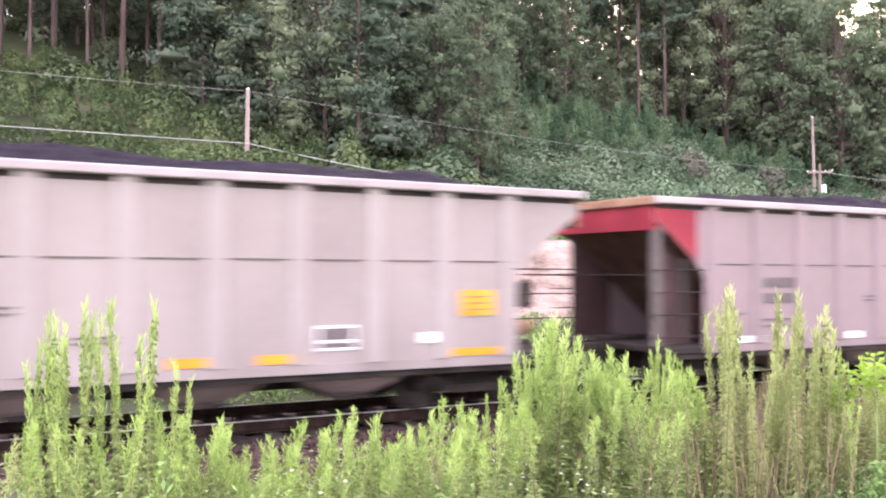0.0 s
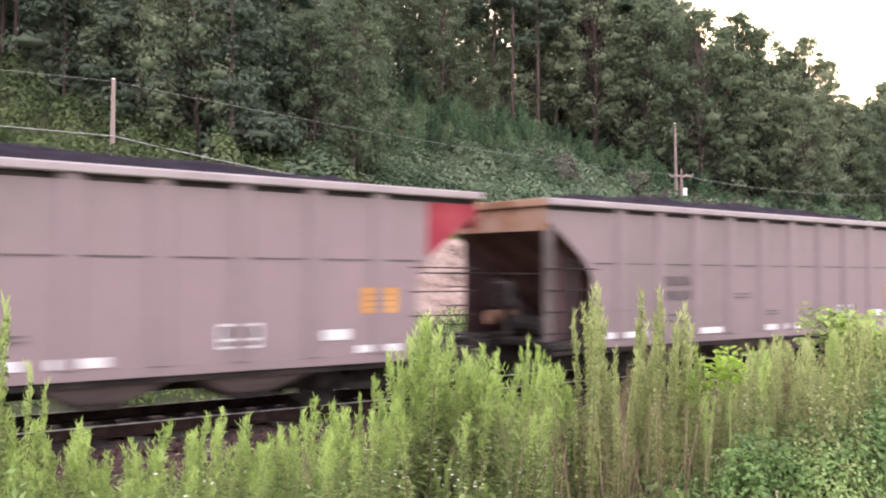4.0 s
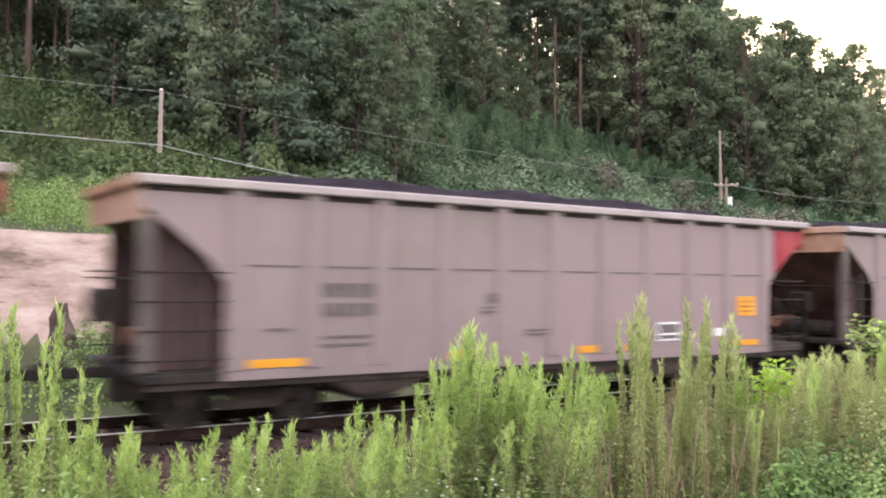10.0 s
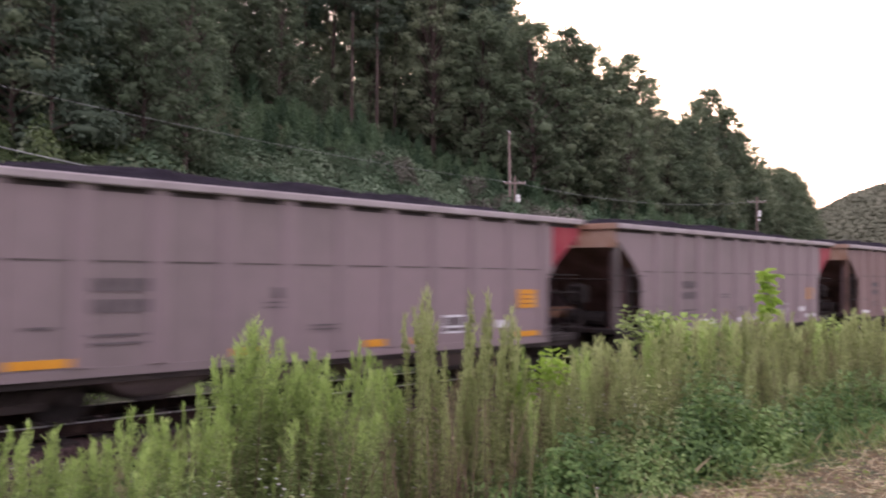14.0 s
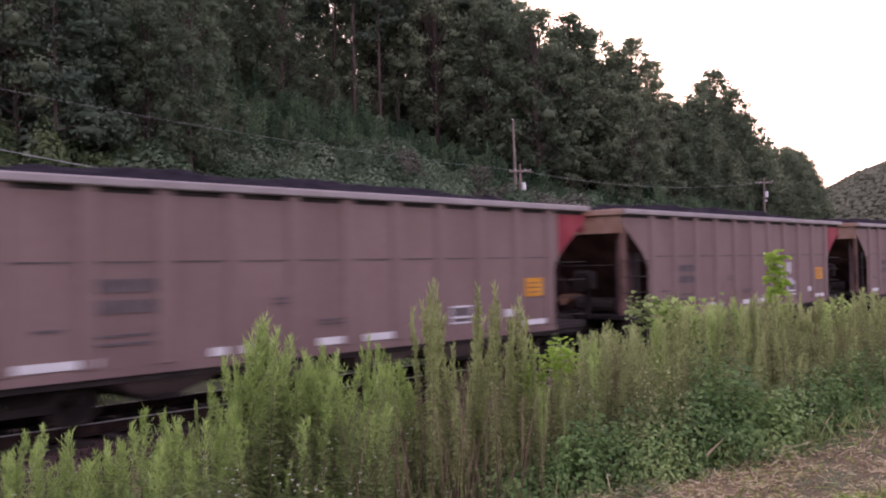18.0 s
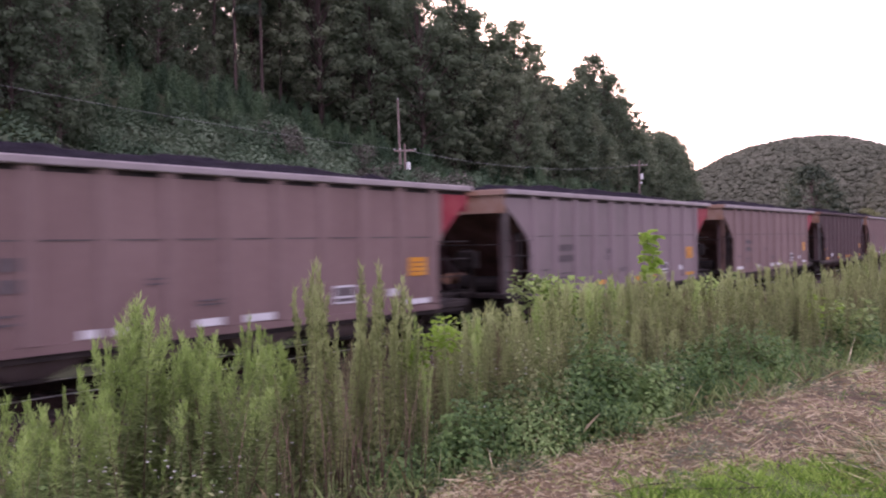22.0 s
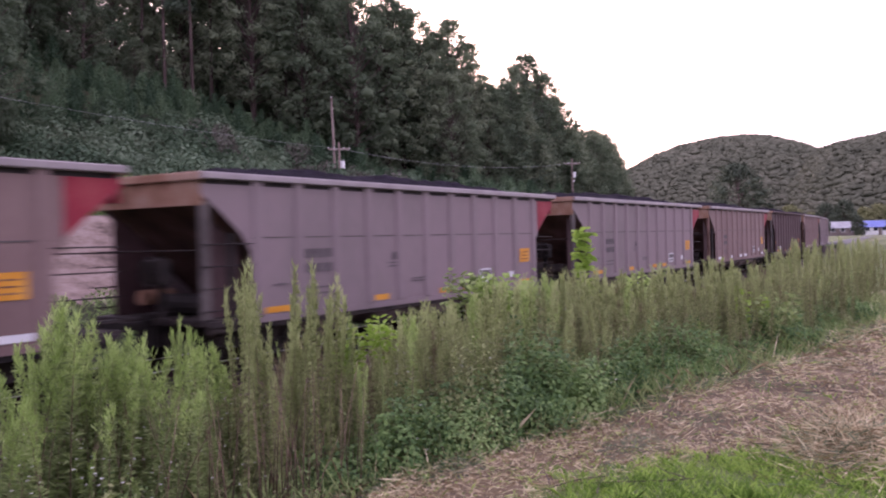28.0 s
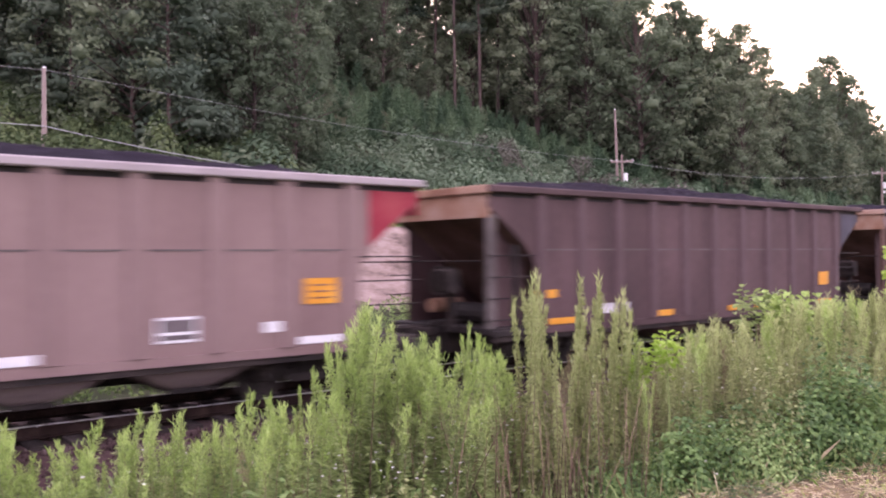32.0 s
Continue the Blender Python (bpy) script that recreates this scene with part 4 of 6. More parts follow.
class Grove:
    """Hands out copies of a few pattern trees."""

    def __init__(self, patterns):
        self.patterns, self.used = patterns, [False] * len(patterns)

    def plant(self, i, x, y, turn, scale, sink=0.0, fit=False):
        m = pose(x, y, float(height(x, y)) - sink, 0, 0, turn) @ Matrix.Scale(scale, 4)
        p = self.patterns[i]
        if fit:
            tall = max(v[2] for v in p.children[-1].bound_box)
            room = 2.23 + math.hypot(x, y) * math.tan(radians(float(skyline(math.degrees(math.atan2(x, y)))))) - float(height(x, y))
            k = room / (tall * scale)
            if k < 0.45:
                return None
            m = m @ Matrix.Scale(min(1.0, k), 4)
        if not self.used[i]:
            self.used[i] = True
            p.matrix_basis = m
            return p
        c = copy_thing(p, Matrix())
        c.matrix_basis = m
        return c


PINES = Grove([make_tree("tall_pine", pine_tree(10 + i, h, w, lo, 4000, 0.42), LEAF_PINE, "tall dark pine with bare trunk on the ridge", "tree", "pines on the ridge")
               for i, (h, w, lo) in enumerate(((20, 6.5, 0.46), (22, 7, 0.55), (18, 6.5, 0.38), (21, 6.0, 0.6)))])
FULL = Grove([make_tree("branched_pine", pine_tree(30 + i, h, w, 0.06, 4600, 0.44, False), LEAF_PINE, "full dark pine branched down to the ground", "tree", "pines at the wood's edge")
              for i, (h, w) in enumerate(((17, 8.5), (14, 8), (19, 9)))])
OAKS = Grove([make_tree("broadleaf_tree", broad_tree(50 + i, h, w, lo, 7600, 0.27), LEAF_OAK, "dense dull-green broadleaf tree on the hillside", "tree", "broadleaf trees on the hillside")
              for i, (h, w, lo) in enumerate(((13, 9, 0.08), (15, 10, 0.12), (11, 8.5, 0.04), (17, 8, 0.14)))])
SAPLINGS = Grove([make_tree("young_pine", young_pine(70 + i, h), LEAF_YOUNG, "young blue-green pine in a planted slope", "young pine", "young pines on the slope")
                  for i, h in enumerate((3.8, 4.8, 3.0, 4.3))])

rng = np.random.default_rng(11)


def bearing(x, y):
    return math.degrees(math.atan2(x, y))


def scatter(count, x0, x1, y0, y1, gap, keep, rng):
    """Places with a least distance, where keep(x, y) says so."""
    out, cell = [], {}
    for _ in range(count * 30):
        if len(out) >= count:
            break
        x, y = rng.uniform(x0, x1), rng.uniform(y0, y1)
        if not keep(x, y):
            continue
        k = (int(x // gap), int(y // gap))
        if any((x - u) ** 2 + (y - w) ** 2 < gap * gap for i in (-1, 0, 1) for j in (-1, 0, 1) for u, w in cell.get((k[0] + i, k[1] + j), ())):
            continue
        cell.setdefault(k, []).append((x, y))
        out.append((x, y))
    return out


def wood_front(x):
    """How far back in y the mature wood begins."""
    return np.interp(x, [-60, 12, 18, 24, 36, 42, 60, 78, 92, 120, 150, 185], [76, 76, 66, 58, 58, 84, 86, 78, 66, 58, 58, 62])


def crest(x):
    return np.interp(x, [-60, 30, 90, 140, 185], [112, 112, 108, 98, 86])


# the mature wood
for x, y in scatter(285, -30, 182, 56, 116, 3.3, lambda x, y: wood_front(x) + 1 < y < min(crest(x), wood_front(x) + np.interp(x, [10, 36, 46, 72, 90, 100], [18, 24, 17, 14, 20, 22])) and -6 < bearing(x, y) < 70.5, rng):
    back = y - wood_front(x)
    turn, u = rng.uniform(0, 360), rng.random()
    if x < 14:
        PINES.plant(int(rng.integers(4)), x, y, turn, rng.uniform(0.95, 1.15), fit=True) if u < 0.6 or back < 9 else OAKS.plant(int(rng.integers(4)), x, y, turn, rng.uniform(0.55, 0.95), fit=True)
    elif x < 40 and back < 18:
        (FULL if u < 0.75 else OAKS).plant(int(rng.integers(3)), x, y, turn, rng.uniform(0.95, 1.25), fit=True)
    elif x < 95:
        if back < 4 and u < 0.45:
            OAKS.plant(int(rng.integers(4)), x, y, turn, rng.uniform(0.5, 0.85), fit=True)
        elif u < (0.8 if 50 < x < 80 else 0.6):
            PINES.plant(int(rng.integers(4)), x, y, turn, rng.uniform(0.95, 1.2) * np.interp(x, [42, 60, 80, 95], [1.05, 1.12, 1.22, 1.2]), fit=True)
        else:
            OAKS.plant(int(rng.integers(4)), x, y, turn, rng.uniform(1.0, 1.4) * np.interp(x, [42, 60, 80, 95], [1.05, 1.15, 1.3, 1.28]), fit=True)
    else:
        k = np.interp(x, [95, 130, 160, 185], [1.45, 1.38, 1.08, 0.8])
        (FULL if u < 0.2 else OAKS).plant(int(rng.integers(3)), x, y, turn, k * rng.uniform(0.78, 1.08), fit=True)
for i, x, y, s in ((1, 1.6, 76.5, 1.1), (3, 5.4, 77, 1.05), (1, 10.65, 76.5, 1.15), (3, 8.2, 79, 0.9), (1, 14.0, 79, 1.0)):
    PINES.plant(i, x, y, 31 * x, s)
# single trees that break the skyline: kind, pattern, bearing, distance, slope of the top in degrees
for g, i, b, r, el in ((OAKS, 1, 52.4, 112, 15.9), (OAKS, 3, 54.2, 114, 15.6), (OAKS, 1, 55.3, 116, 14.6), (OAKS, 3, 56.2, 117, 12.6), (OAKS, 3, 57.5, 118, 13.2), (OAKS, 3, 58.6, 119, 13.9),
                       (OAKS, 3, 59.7, 121, 12.4), (OAKS, 0, 60.7, 123, 9.8), (OAKS, 0, 61.5, 126, 9.4), (OAKS, 3, 62.4, 133, 10.9), (OAKS, 3, 63.1, 134, 11.6), (OAKS, 3, 64.1, 137, 10.4), (OAKS, 0, 65.0, 141, 8.8),
                       (OAKS, 0, 65.8, 148, 6.8), (OAKS, 0, 66.7, 155, 6.7), (OAKS, 1, 67.5, 160, 6.7), (OAKS, 0, 68.05, 163, 6.4), (OAKS, 0, 68.5, 165, 5.6), (OAKS, 2, 68.75, 166, 4.2), (OAKS, 2, 67.2, 150, 4.6), (OAKS, 0, 63.0, 130, 8.0), (OAKS, 1, 58.4, 114, 10.5)):
    x, y = r * math.sin(radians(b)), r * math.cos(radians(b))
    top = 2.23 + r * math.tan(radians(el)) - float(height(x, y))
    tall = {(id(OAKS), 0): 13, (id(OAKS), 1): 15, (id(OAKS), 2): 11, (id(OAKS), 3): 17}[id(g), i]
    g.plant(i, x, y, 40 * b, top / tall / 0.955)
# a close back row along the crest
for x, y in scatter(16, 76, 100, 74, 112, 4.4, lambda x, y: wood_front(x) + 9 < y < wood_front(x) + 20, rng):
    OAKS.plant(int(rng.integers(4)), x, y, rng.uniform(0, 360), rng.uniform(1.05, 1.4) * np.interp(x, [42, 60, 80, 100], [1.05, 1.15, 1.32, 1.28]), fit=True)
for x, y in scatter(46, -45, 34, 84, 116, 4.0, lambda x, y: y > wood_front(x) + 7, rng):
    OAKS.plant(int(rng.integers(4)), x, y, rng.uniform(0, 360), rng.uniform(0.95, 1.35))
# the dense end of the wood above the planted slope
for i, x, y, sc in ((1, 47, 88, 1.15), (0, 50, 92, 1.2), (3, 53, 89, 1.0), (2, 46, 93, 1.2), (1, 56, 94, 1.15), (0, 43, 90, 1.1), (3, 49.5, 97, 1.1), (1, 53, 98, 1.2), (0, 60, 95, 1.1), (3, 63, 91, 1.15), (1, 66.5, 94, 1.1), (0, 62, 98, 1.2), (3, 68, 98, 1.1), (2, 64.5, 88.5, 0.9)):
    OAKS.plant(i, x, y, 61 * x, sc, fit=True)
# young pines on the cleared slope
for x, y in scatter(400, 30, 150, 50, 86, 1.75, lambda x, y: (69 + 0.05 * (x - 40) < y < wood_front(x) + 2 and 33 < x < 86) or (x >= 74 and 50 < y < wood_front(x) + 3 and rng.random() < 0.6), rng):
    SAPLINGS.plant(int(rng.integers(4)), x, y, rng.uniform(0, 360), rng.uniform(0.5, 0.95))


# ---------------------------------------------------------------- vines, shrubs and undergrowth
def shrub_cover(name, places, leaf, label, seed, size, per, tilt=0.3, least=0.0):
    """A rolling cover of leafy mounds: places are (x, y, radius, rise)."""
    rng = np.random.default_rng(seed)
    pieces = []
    for x, y, r, rise in places:
        n = int(per * r)
        d = rng.normal(size=(n, 3))
        d[:, 2] = np.abs(d[:, 2]) + least
        d /= np.linalg.norm(d, axis=1, keepdims=True)
        px, py = x + d[:, 0] * r * rng.uniform(0.8, 1.05, n), y + d[:, 1] * r * rng.uniform(0.8, 1.05, n)
        p = np.stack([px, py, height(px, py) + d[:, 2] * rise * rng.uniform(0.75, 1.05, n)], -1)
        pieces.append((*leaves_on(p, d * np.array([1, 1, r / rise]) + np.array([0, 0, 0.15]), rng.uniform(0.6, 1.3, n) * size, rng.uniform(0.6, 1.0, n) * size * 0.9, rng, tilt), 0))
    return tagged(new(name, fast_mesh(name, pieces, [leaf])), label, "undergrowth", kind="stuff")


rng = np.random.default_rng(21)
vine = [(x, y, rng.uniform(1.0, 2.6), rng.uniform(1.0, 3.2) if x > 40 or y > 55 else rng.uniform(0.8, 1.5)) for x, y in scatter(330, 26, 100, 44, 74, 2.4, lambda x, y: 46 < y < 69.5 + 0.05 * (x - 40) and not (14 < x < 38 and y > 57), rng)]
wilted = [v for v in vine if v[0] > 55 and rng.random() < 0.3]
vine = [v for v in vine if v not in wilted]
shrub_cover("wilted_vines", wilted, LEAF_WILT, "grey-brown wilted shrubs among the kudzu vines", 6, 0.34, 240, 0.25, 0.1)
shrub_cover("kudzu_vines", vine, LEAF_VINE, "pale green kudzu vines draped over the slope", 1, 0.36, 260, 0.22, 0.12)
bush = [(x, y, rng.uniform(0.9, 2.0), rng.uniform(0.9, 3.4) if x < 15 or y > 55 else rng.uniform(0.7, 1.4)) for x, y in scatter(320, -30, 40, 36, 80, 2.2, lambda x, y: y < np.interp(x, [-30, 12, 26, 40], [79, 78, 66, 44]), rng)]
bush += [(14.2, 50.2, 1.6, 2.6), (12.4, 50.4, 1.8, 2.8), (16.4, 50.8, 1.8, 2.4), (10.0, 51, 1.8, 2.6)]
shrub_cover("hillside_shrubs", bush, LEAF_HILL, "yellow-green shrubs on the lower slope", 2, 0.34, 220, 0.3, 0.05)
under = [(x, y, rng.uniform(1.4, 2.6), rng.uniform(1.2, 3.2)) for x, y in scatter(330, -45, 180, 50, 112, 3.4, lambda x, y: wood_front(x) - 2 < y < crest(x) + 4 and -14 < bearing(x, y) < 71, rng)]
shrub_cover("forest_undergrowth", under, LEAF_OAK, "dark undergrowth beneath the trees", 3, 0.5, 75)
low = [(x, y, rng.uniform(0.6, 1.2), rng.uniform(0.5, 1.0) if y - track_y(x) < 9.4 else rng.uniform(0.9, 1.9)) for x, y in scatter(440, -8, 48, 16, 46, 0.9, lambda x, y: 3.9 < y - track_y(x) < 9.4 or 13.8 < y - track_y(x) < 26, rng)]
shrub_cover("trackside_shrubs", low, LEAF_BUSH, "fresh green shrubs beyond the track", 4, 0.09, 560)
foot = [(x, y, rng.uniform(1.5, 3.0), rng.uniform(1.2, 3.0)) for x, y in scatter(170, 90, 215, 40, 75, 3.0, lambda x, y: y - track_y(x) > 14, rng)]
shrub_cover("slope_foot_shrubs", foot, LEAF_YOUNG, "green shrubs along the foot of the wood", 5, 0.5, 90)


stump = Shape()
rs = np.random.default_rng(8)
ring = [[((0.48 - 0.38 * k) * (1 + 0.2 * rs.normal()) * math.cos(a), (0.48 - 0.38 * k) * (1 + 0.2 * rs.normal()) * math.sin(a), 1.35 * k - 0.1) for a in np.linspace(0, 2 * math.pi, 11)[:10]] for k in (0, 0.25, 0.5, 0.75, 1.0)]
stump.add([p for r in ring for p in r], [(i * 10 + j, i * 10 + (j + 1) % 10, i * 10 + 10 + (j + 1) % 10, i * 10 + 10 + j) for i in range(4) for j in range(10)] + [list(range(40, 50))])
x, y = 22.4 * math.sin(radians(9.9)), 22.4 * math.cos(radians(9.9))
ob = new("broken_stump", stump.mesh("broken_stump", BARK))
ob.matrix_basis = pose(x, y, float(height(x, y)))
tagged(ob, "broken brown tree stump beyond the track", "stump")

# ---------------------------------------------------------------- poles and wires
def utility_pole(x, y, tall, arms, lean, label):
    pole = tagged(new("utility_pole"), label, "utility pole", "poles of the power line")
    pole.matrix_basis = pose(x, y, float(height(x, y)), 0, lean, -bearing(x, y) + 12)
    part("shaft", Shape().tube((0, 0, -0.5), (0, 0, tall), 0.17, 0.11, 10), POLE, pole)
    for z in arms:
        arm = part("crossarm", Shape().box(-1.1, 1.1, -0.07, 0.07, z - 0.09, z + 0.09, 0.01), POLE, pole)
        for u in (-1.1, -0.5, 0.5, 1.1):
            part("insulator", Shape().tube((u, 0, z + 0.07), (u, 0, z + 0.22), 0.05, 0.03, 7), HOUSE_W, arm)
        for s in (-1, 1):
            part("brace", Shape().tube((0, 0.08, z - 0.7), (s * 0.7, 0.08, z - 0.04), 0.02, n=4), DARKSTEEL, arm)
    if arms:
        part("transformer", Shape().tube((0.3, -0.1, arms[0] - 2.0), (0.3, -0.1, arms[0] - 1.2), 0.22, n=12), HOUSE_W, pole, "pale grey transformer can")
        part("insulator", Shape().tube((0.25, 0, arms[0] - 2.6), (0.25, 0, arms[0] - 2.35), 0.16, n=8), HOUSE_W, pole)
    else:
        part("pole_cap", Shape().tube((0, 0, tall), (0, 0, tall + 0.08), 0.12, 0.05, 8), HOUSE_W, pole)
    return pole


A = (14.5, 52.6)
B = (70.6, 56.8)
B2 = (71.8, 58.4)
zA, zB, zB2 = (float(height(*p)) for p in (A, B, B2))
utility_pole(*A, 13.05 - zA, (), 0, "slender pale utility pole among hillside shrubs")
utility_pole(*B, 12.35 - zB, (11.65 - zB,), -1, "wooden utility pole with crossarm and transformer")
utility_pole(*B2, 17.2 - zB2, (), -1.5, "weathered bare pole rising above young pines")
utility_pole(118.0, 52.3, 13.4 - float(height(118, 52.3)), (12.7 - float(height(118, 52.3)),), 0, "distant wooden utility pole with crossarm")


def cable(p, q, sag, r, label):
    pts = []
    for i in range(25):
        k = i / 24
        c = Vector(p).lerp(Vector(q), k)
        c.z -= sag * 4 * k * (1 - k)
        pts.append(c)
    ob = new("overhead_wire", Shape().pipe(pts, [r] * 25, 4).mesh("overhead_wire", WIRE))
    return tagged(ob, label, "wire", "wires of the power line")


cable((-30, 57, 14.1), (14.5, 52.6, 12.95), 0.4, 0.012, "thin overhead wire across the slope")
cable((14.5, 52.6, 12.95), (70.6, 56.8, 11.7), 0.6, 0.012, "thin overhead wire across the slope")
cable((-30, 54, 10.3), (14.5, 52.4, 9.75), 0.15, 0.03, "pale thick cable strung low along the slope")
cable((14.5, 52.4, 9.75), (32, 42, 6.4), 0.35, 0.03, "pale thick cable strung low along the slope")
cable((70.6, 56.8, 11.7), (118, 52.3, 12.8), 1.2, 0.02, "thin overhead wire across the slope")

# ---------------------------------------------------------------- far hills and the valley
rng = np.random.default_rng(31)


def far_hill(name, spine, depth, label, seed, count, size):
    """A wooded ridge: (bearing, distance, crest height) along its spine; a bank with tree crowns all over it."""
    rng = np.random.default_rng(seed)
    b, r, h = (np.array(c, float) for c in zip(*spine))
    bb = np.linspace(b[0], b[-1], 90)
    rr, hh = np.interp(bb, b, r), np.interp(bb, b, h)
    rows = np.linspace(0, 1, 16)
    Rg = rr[:, None] - depth * (1 - rows[None])
    X, Y = Rg * np.sin(np.radians(bb))[:, None], Rg * np.cos(np.radians(bb))[:, None]
    Z = -1 + hh[:, None] * np.sin(rows * math.pi / 2)[None] ** 1.15
    Z = Z * (1 + 0.025 * rough(X, Y, 60, seed))
    v = np.stack([X, Y, Z], -1).reshape(-1, 3)
    i = (np.arange(89)[:, None] * 16 + np.arange(15)[None]).ravel()
    f = np.concatenate([np.stack([i, i + 16, i + 17], -1), np.stack([i, i + 17, i + 1], -1)])
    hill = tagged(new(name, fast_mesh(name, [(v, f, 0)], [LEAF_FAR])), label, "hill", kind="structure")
    pieces = []
    for _ in range(count):
        u, w = rng.uniform(0, 88.9), rng.uniform(0, 1) ** 0.8 * 14.99
        a, c = int(u), int(w)
        p = np.array([X[a, c], Y[a, c], Z[a, c]]) + (u - a) * np.array([X[a + 1, c] - X[a, c], Y[a + 1, c] - Y[a, c], Z[a + 1, c] - Z[a, c]]) + (w - c) * np.array([X[a, c + 1] - X[a, c], Y[a, c + 1] - Y[a, c], Z[a, c + 1] - Z[a, c]])
        s = rng.uniform(0.6, 1.25) * size
        c = p + np.array([0, 0, s * 0.3])
        tall = s * rng.uniform(0.4, 0.8)
        pieces.append((*heart(rng, c, (s * 0.88, s * 0.88, tall * 0.8)), 0))
        d = rng.normal(size=(12, 3))
        d[:, 2] = np.abs(d[:, 2])
        d /= np.linalg.norm(d, axis=1, keepdims=True)
        pieces.append((*leaves_on(c + d * np.array([s, s, tall]) * rng.uniform(0.6, 1.1, (12, 1)), d + np.array([0, 0, 0.7]), s * rng.uniform(0.35, 0.65, 12), s * rng.uniform(0.3, 0.5, 12), rng, 0.35), 0))
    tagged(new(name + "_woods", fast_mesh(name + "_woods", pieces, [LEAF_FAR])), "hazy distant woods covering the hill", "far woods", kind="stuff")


far_hill("far_hill", [(60, 620, 30), (66, 615, 36), (68.5, 610, 41), (69.7, 610, 46), (71.3, 610, 54), (72.8, 605, 58), (74.7, 600, 61.5), (76.9, 600, 63), (78.4, 600, 61.5), (80, 600, 56.5), (80.8, 598, 52.5), (88, 600, 56), (96, 620, 60)], 170, "wooded hill in haze-tinted colours across the valley", 3, 8500, 2.5)
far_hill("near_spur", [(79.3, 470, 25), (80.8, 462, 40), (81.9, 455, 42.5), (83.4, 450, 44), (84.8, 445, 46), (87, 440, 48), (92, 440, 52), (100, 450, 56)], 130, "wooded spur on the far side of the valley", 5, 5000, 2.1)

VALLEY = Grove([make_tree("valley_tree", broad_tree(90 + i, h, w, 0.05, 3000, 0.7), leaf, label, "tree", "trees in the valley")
                for i, (h, w, leaf, label) in enumerate(((15, 17, LEAF_DARKFAR, "large dark round tree in the valley"), (9, 11, LEAF_LIGHTFAR, "yellow-green rounded tree in the valley"), (11, 10, LEAF_DARKFAR, "haze-tinted green tree in the valley")))])


def polar(b, r):
    return r * math.sin(radians(b)), r * math.cos(radians(b))


for i, b, r, s in ((0, 76.4, 330, 1.75), (1, 74.4, 300, 1.0), (2, 72.0, 320, 0.9), (1, 79.2, 320, 1.15), (2, 82.2, 300, 1.0), (2, 81.0, 330, 1.0), (1, 84.0, 290, 1.0), (2, 86.5, 280, 1.1), (1, 88.5, 270, 1.2),
                   (2, 77.8, 350, 1.0), (2, 82.9, 245, 0.45), (2, 84.8, 240, 0.5), (2, 81.0, 235, 0.4), (1, 85.8, 250, 0.5), (2, 87, 245, 0.6), (1, 73.1, 350, 0.9), (2, 85.2, 330, 1.3), (1, 80.3, 340, 0.9), (2, 70.8, 300, 0.9), (1, 83.2, 330, 1.0), (2, 87.6, 330, 1.3), (1, 90.5, 300, 1.2)):
    VALLEY.plant(i, *polar(b, r), 77 * b, s)


def house(b, r, wide, deep, tall, wall, roof, label, turn):
    h = tagged(new("house"), label, "house")
    x, y = polar(b, r)
    h.matrix_basis = pose(x, y, float(height(x, y)) + 0.1, 0, 0, turn)
    part("wall", Shape().box(-wide / 2, wide / 2, -deep / 2, deep / 2, -2.5, tall), wall, h)
    part("roof", Shape().prism([(-deep / 2 - 0.5, tall - 0.1), (deep / 2 + 0.5, tall - 0.1), (0, tall + deep * 0.24)], 0, -wide / 2 - 0.4, wide / 2 + 0.4), roof, h)
    for i in range(3):
        u = -wide / 2 + wide * (i + 0.5) / 3
        win = part("window", Shape().box(u - 0.6, u + 0.6, -deep / 2 - 0.06, -deep / 2 - 0.01, 0.9, 2.1), HOUSE_W, h)
        part("pane", Shape().box(u - 0.5, u + 0.5, -deep / 2 - 0.09, -deep / 2 - 0.065, 1.0, 2.0), GLASS, win)
    part("door", Shape().box(wide * 0.1, wide * 0.1 + 0.95, -deep / 2 - 0.05, -deep / 2 - 0.01, -0.4, 2.0), HOUSE_B, h)
    return h


house(82.0, 260, 7, 7, 2.0, HOUSE_B, ROOF_G, "low brown house with grey shingle roof", -80)
house(83.7, 260, 6, 7, 2.0, HOUSE_W, ROOF_B, "white house with blue metal roof", -78)
road = Shape()
pts = [polar(b, r) for b, r in ((80.2, 150), (81.4, 165), (83.4, 172), (86, 168), (90, 150), (94, 120))]
for i, (x, y) in enumerate(pts):
    a, c = pts[max(0, i - 1)], pts[min(len(pts) - 1, i + 1)]
    d = Vector((c[0] - a[0], c[1] - a[1], 0)).normalized().cross(Vector((0, 0, 1)))
    for s in (-3, 3):
        road.v.append((x + d.x * s, y + d.y * s, float(height(x, y)) + 0.35))
for i in range(len(pts) - 1):
    road.f.append((2 * i, 2 * i + 1, 2 * i + 3, 2 * i + 2))
    road.s.append(0)
tagged(new("road", road.mesh("road", ROADMAT)), "pale grey road crossing the valley", "road", kind="structure")
sign = tagged(new("road_sign"), "yellow diamond warning sign on a post", "road sign")
sign.matrix_basis = pose(*polar(85.0, 165), float(height(*polar(85.0, 165))), 0, 0, -85)
part("post", Shape().tube((0, 0, -0.3), (0, 0, 2.6), 0.05, n=6), DARKSTEEL, sign)
part("panel", Shape().prism([(-0.6, 2.4), (0, 1.8), (0.6, 2.4), (0, 3.0)], 1, -0.09, -0.06), YELLOW, sign)


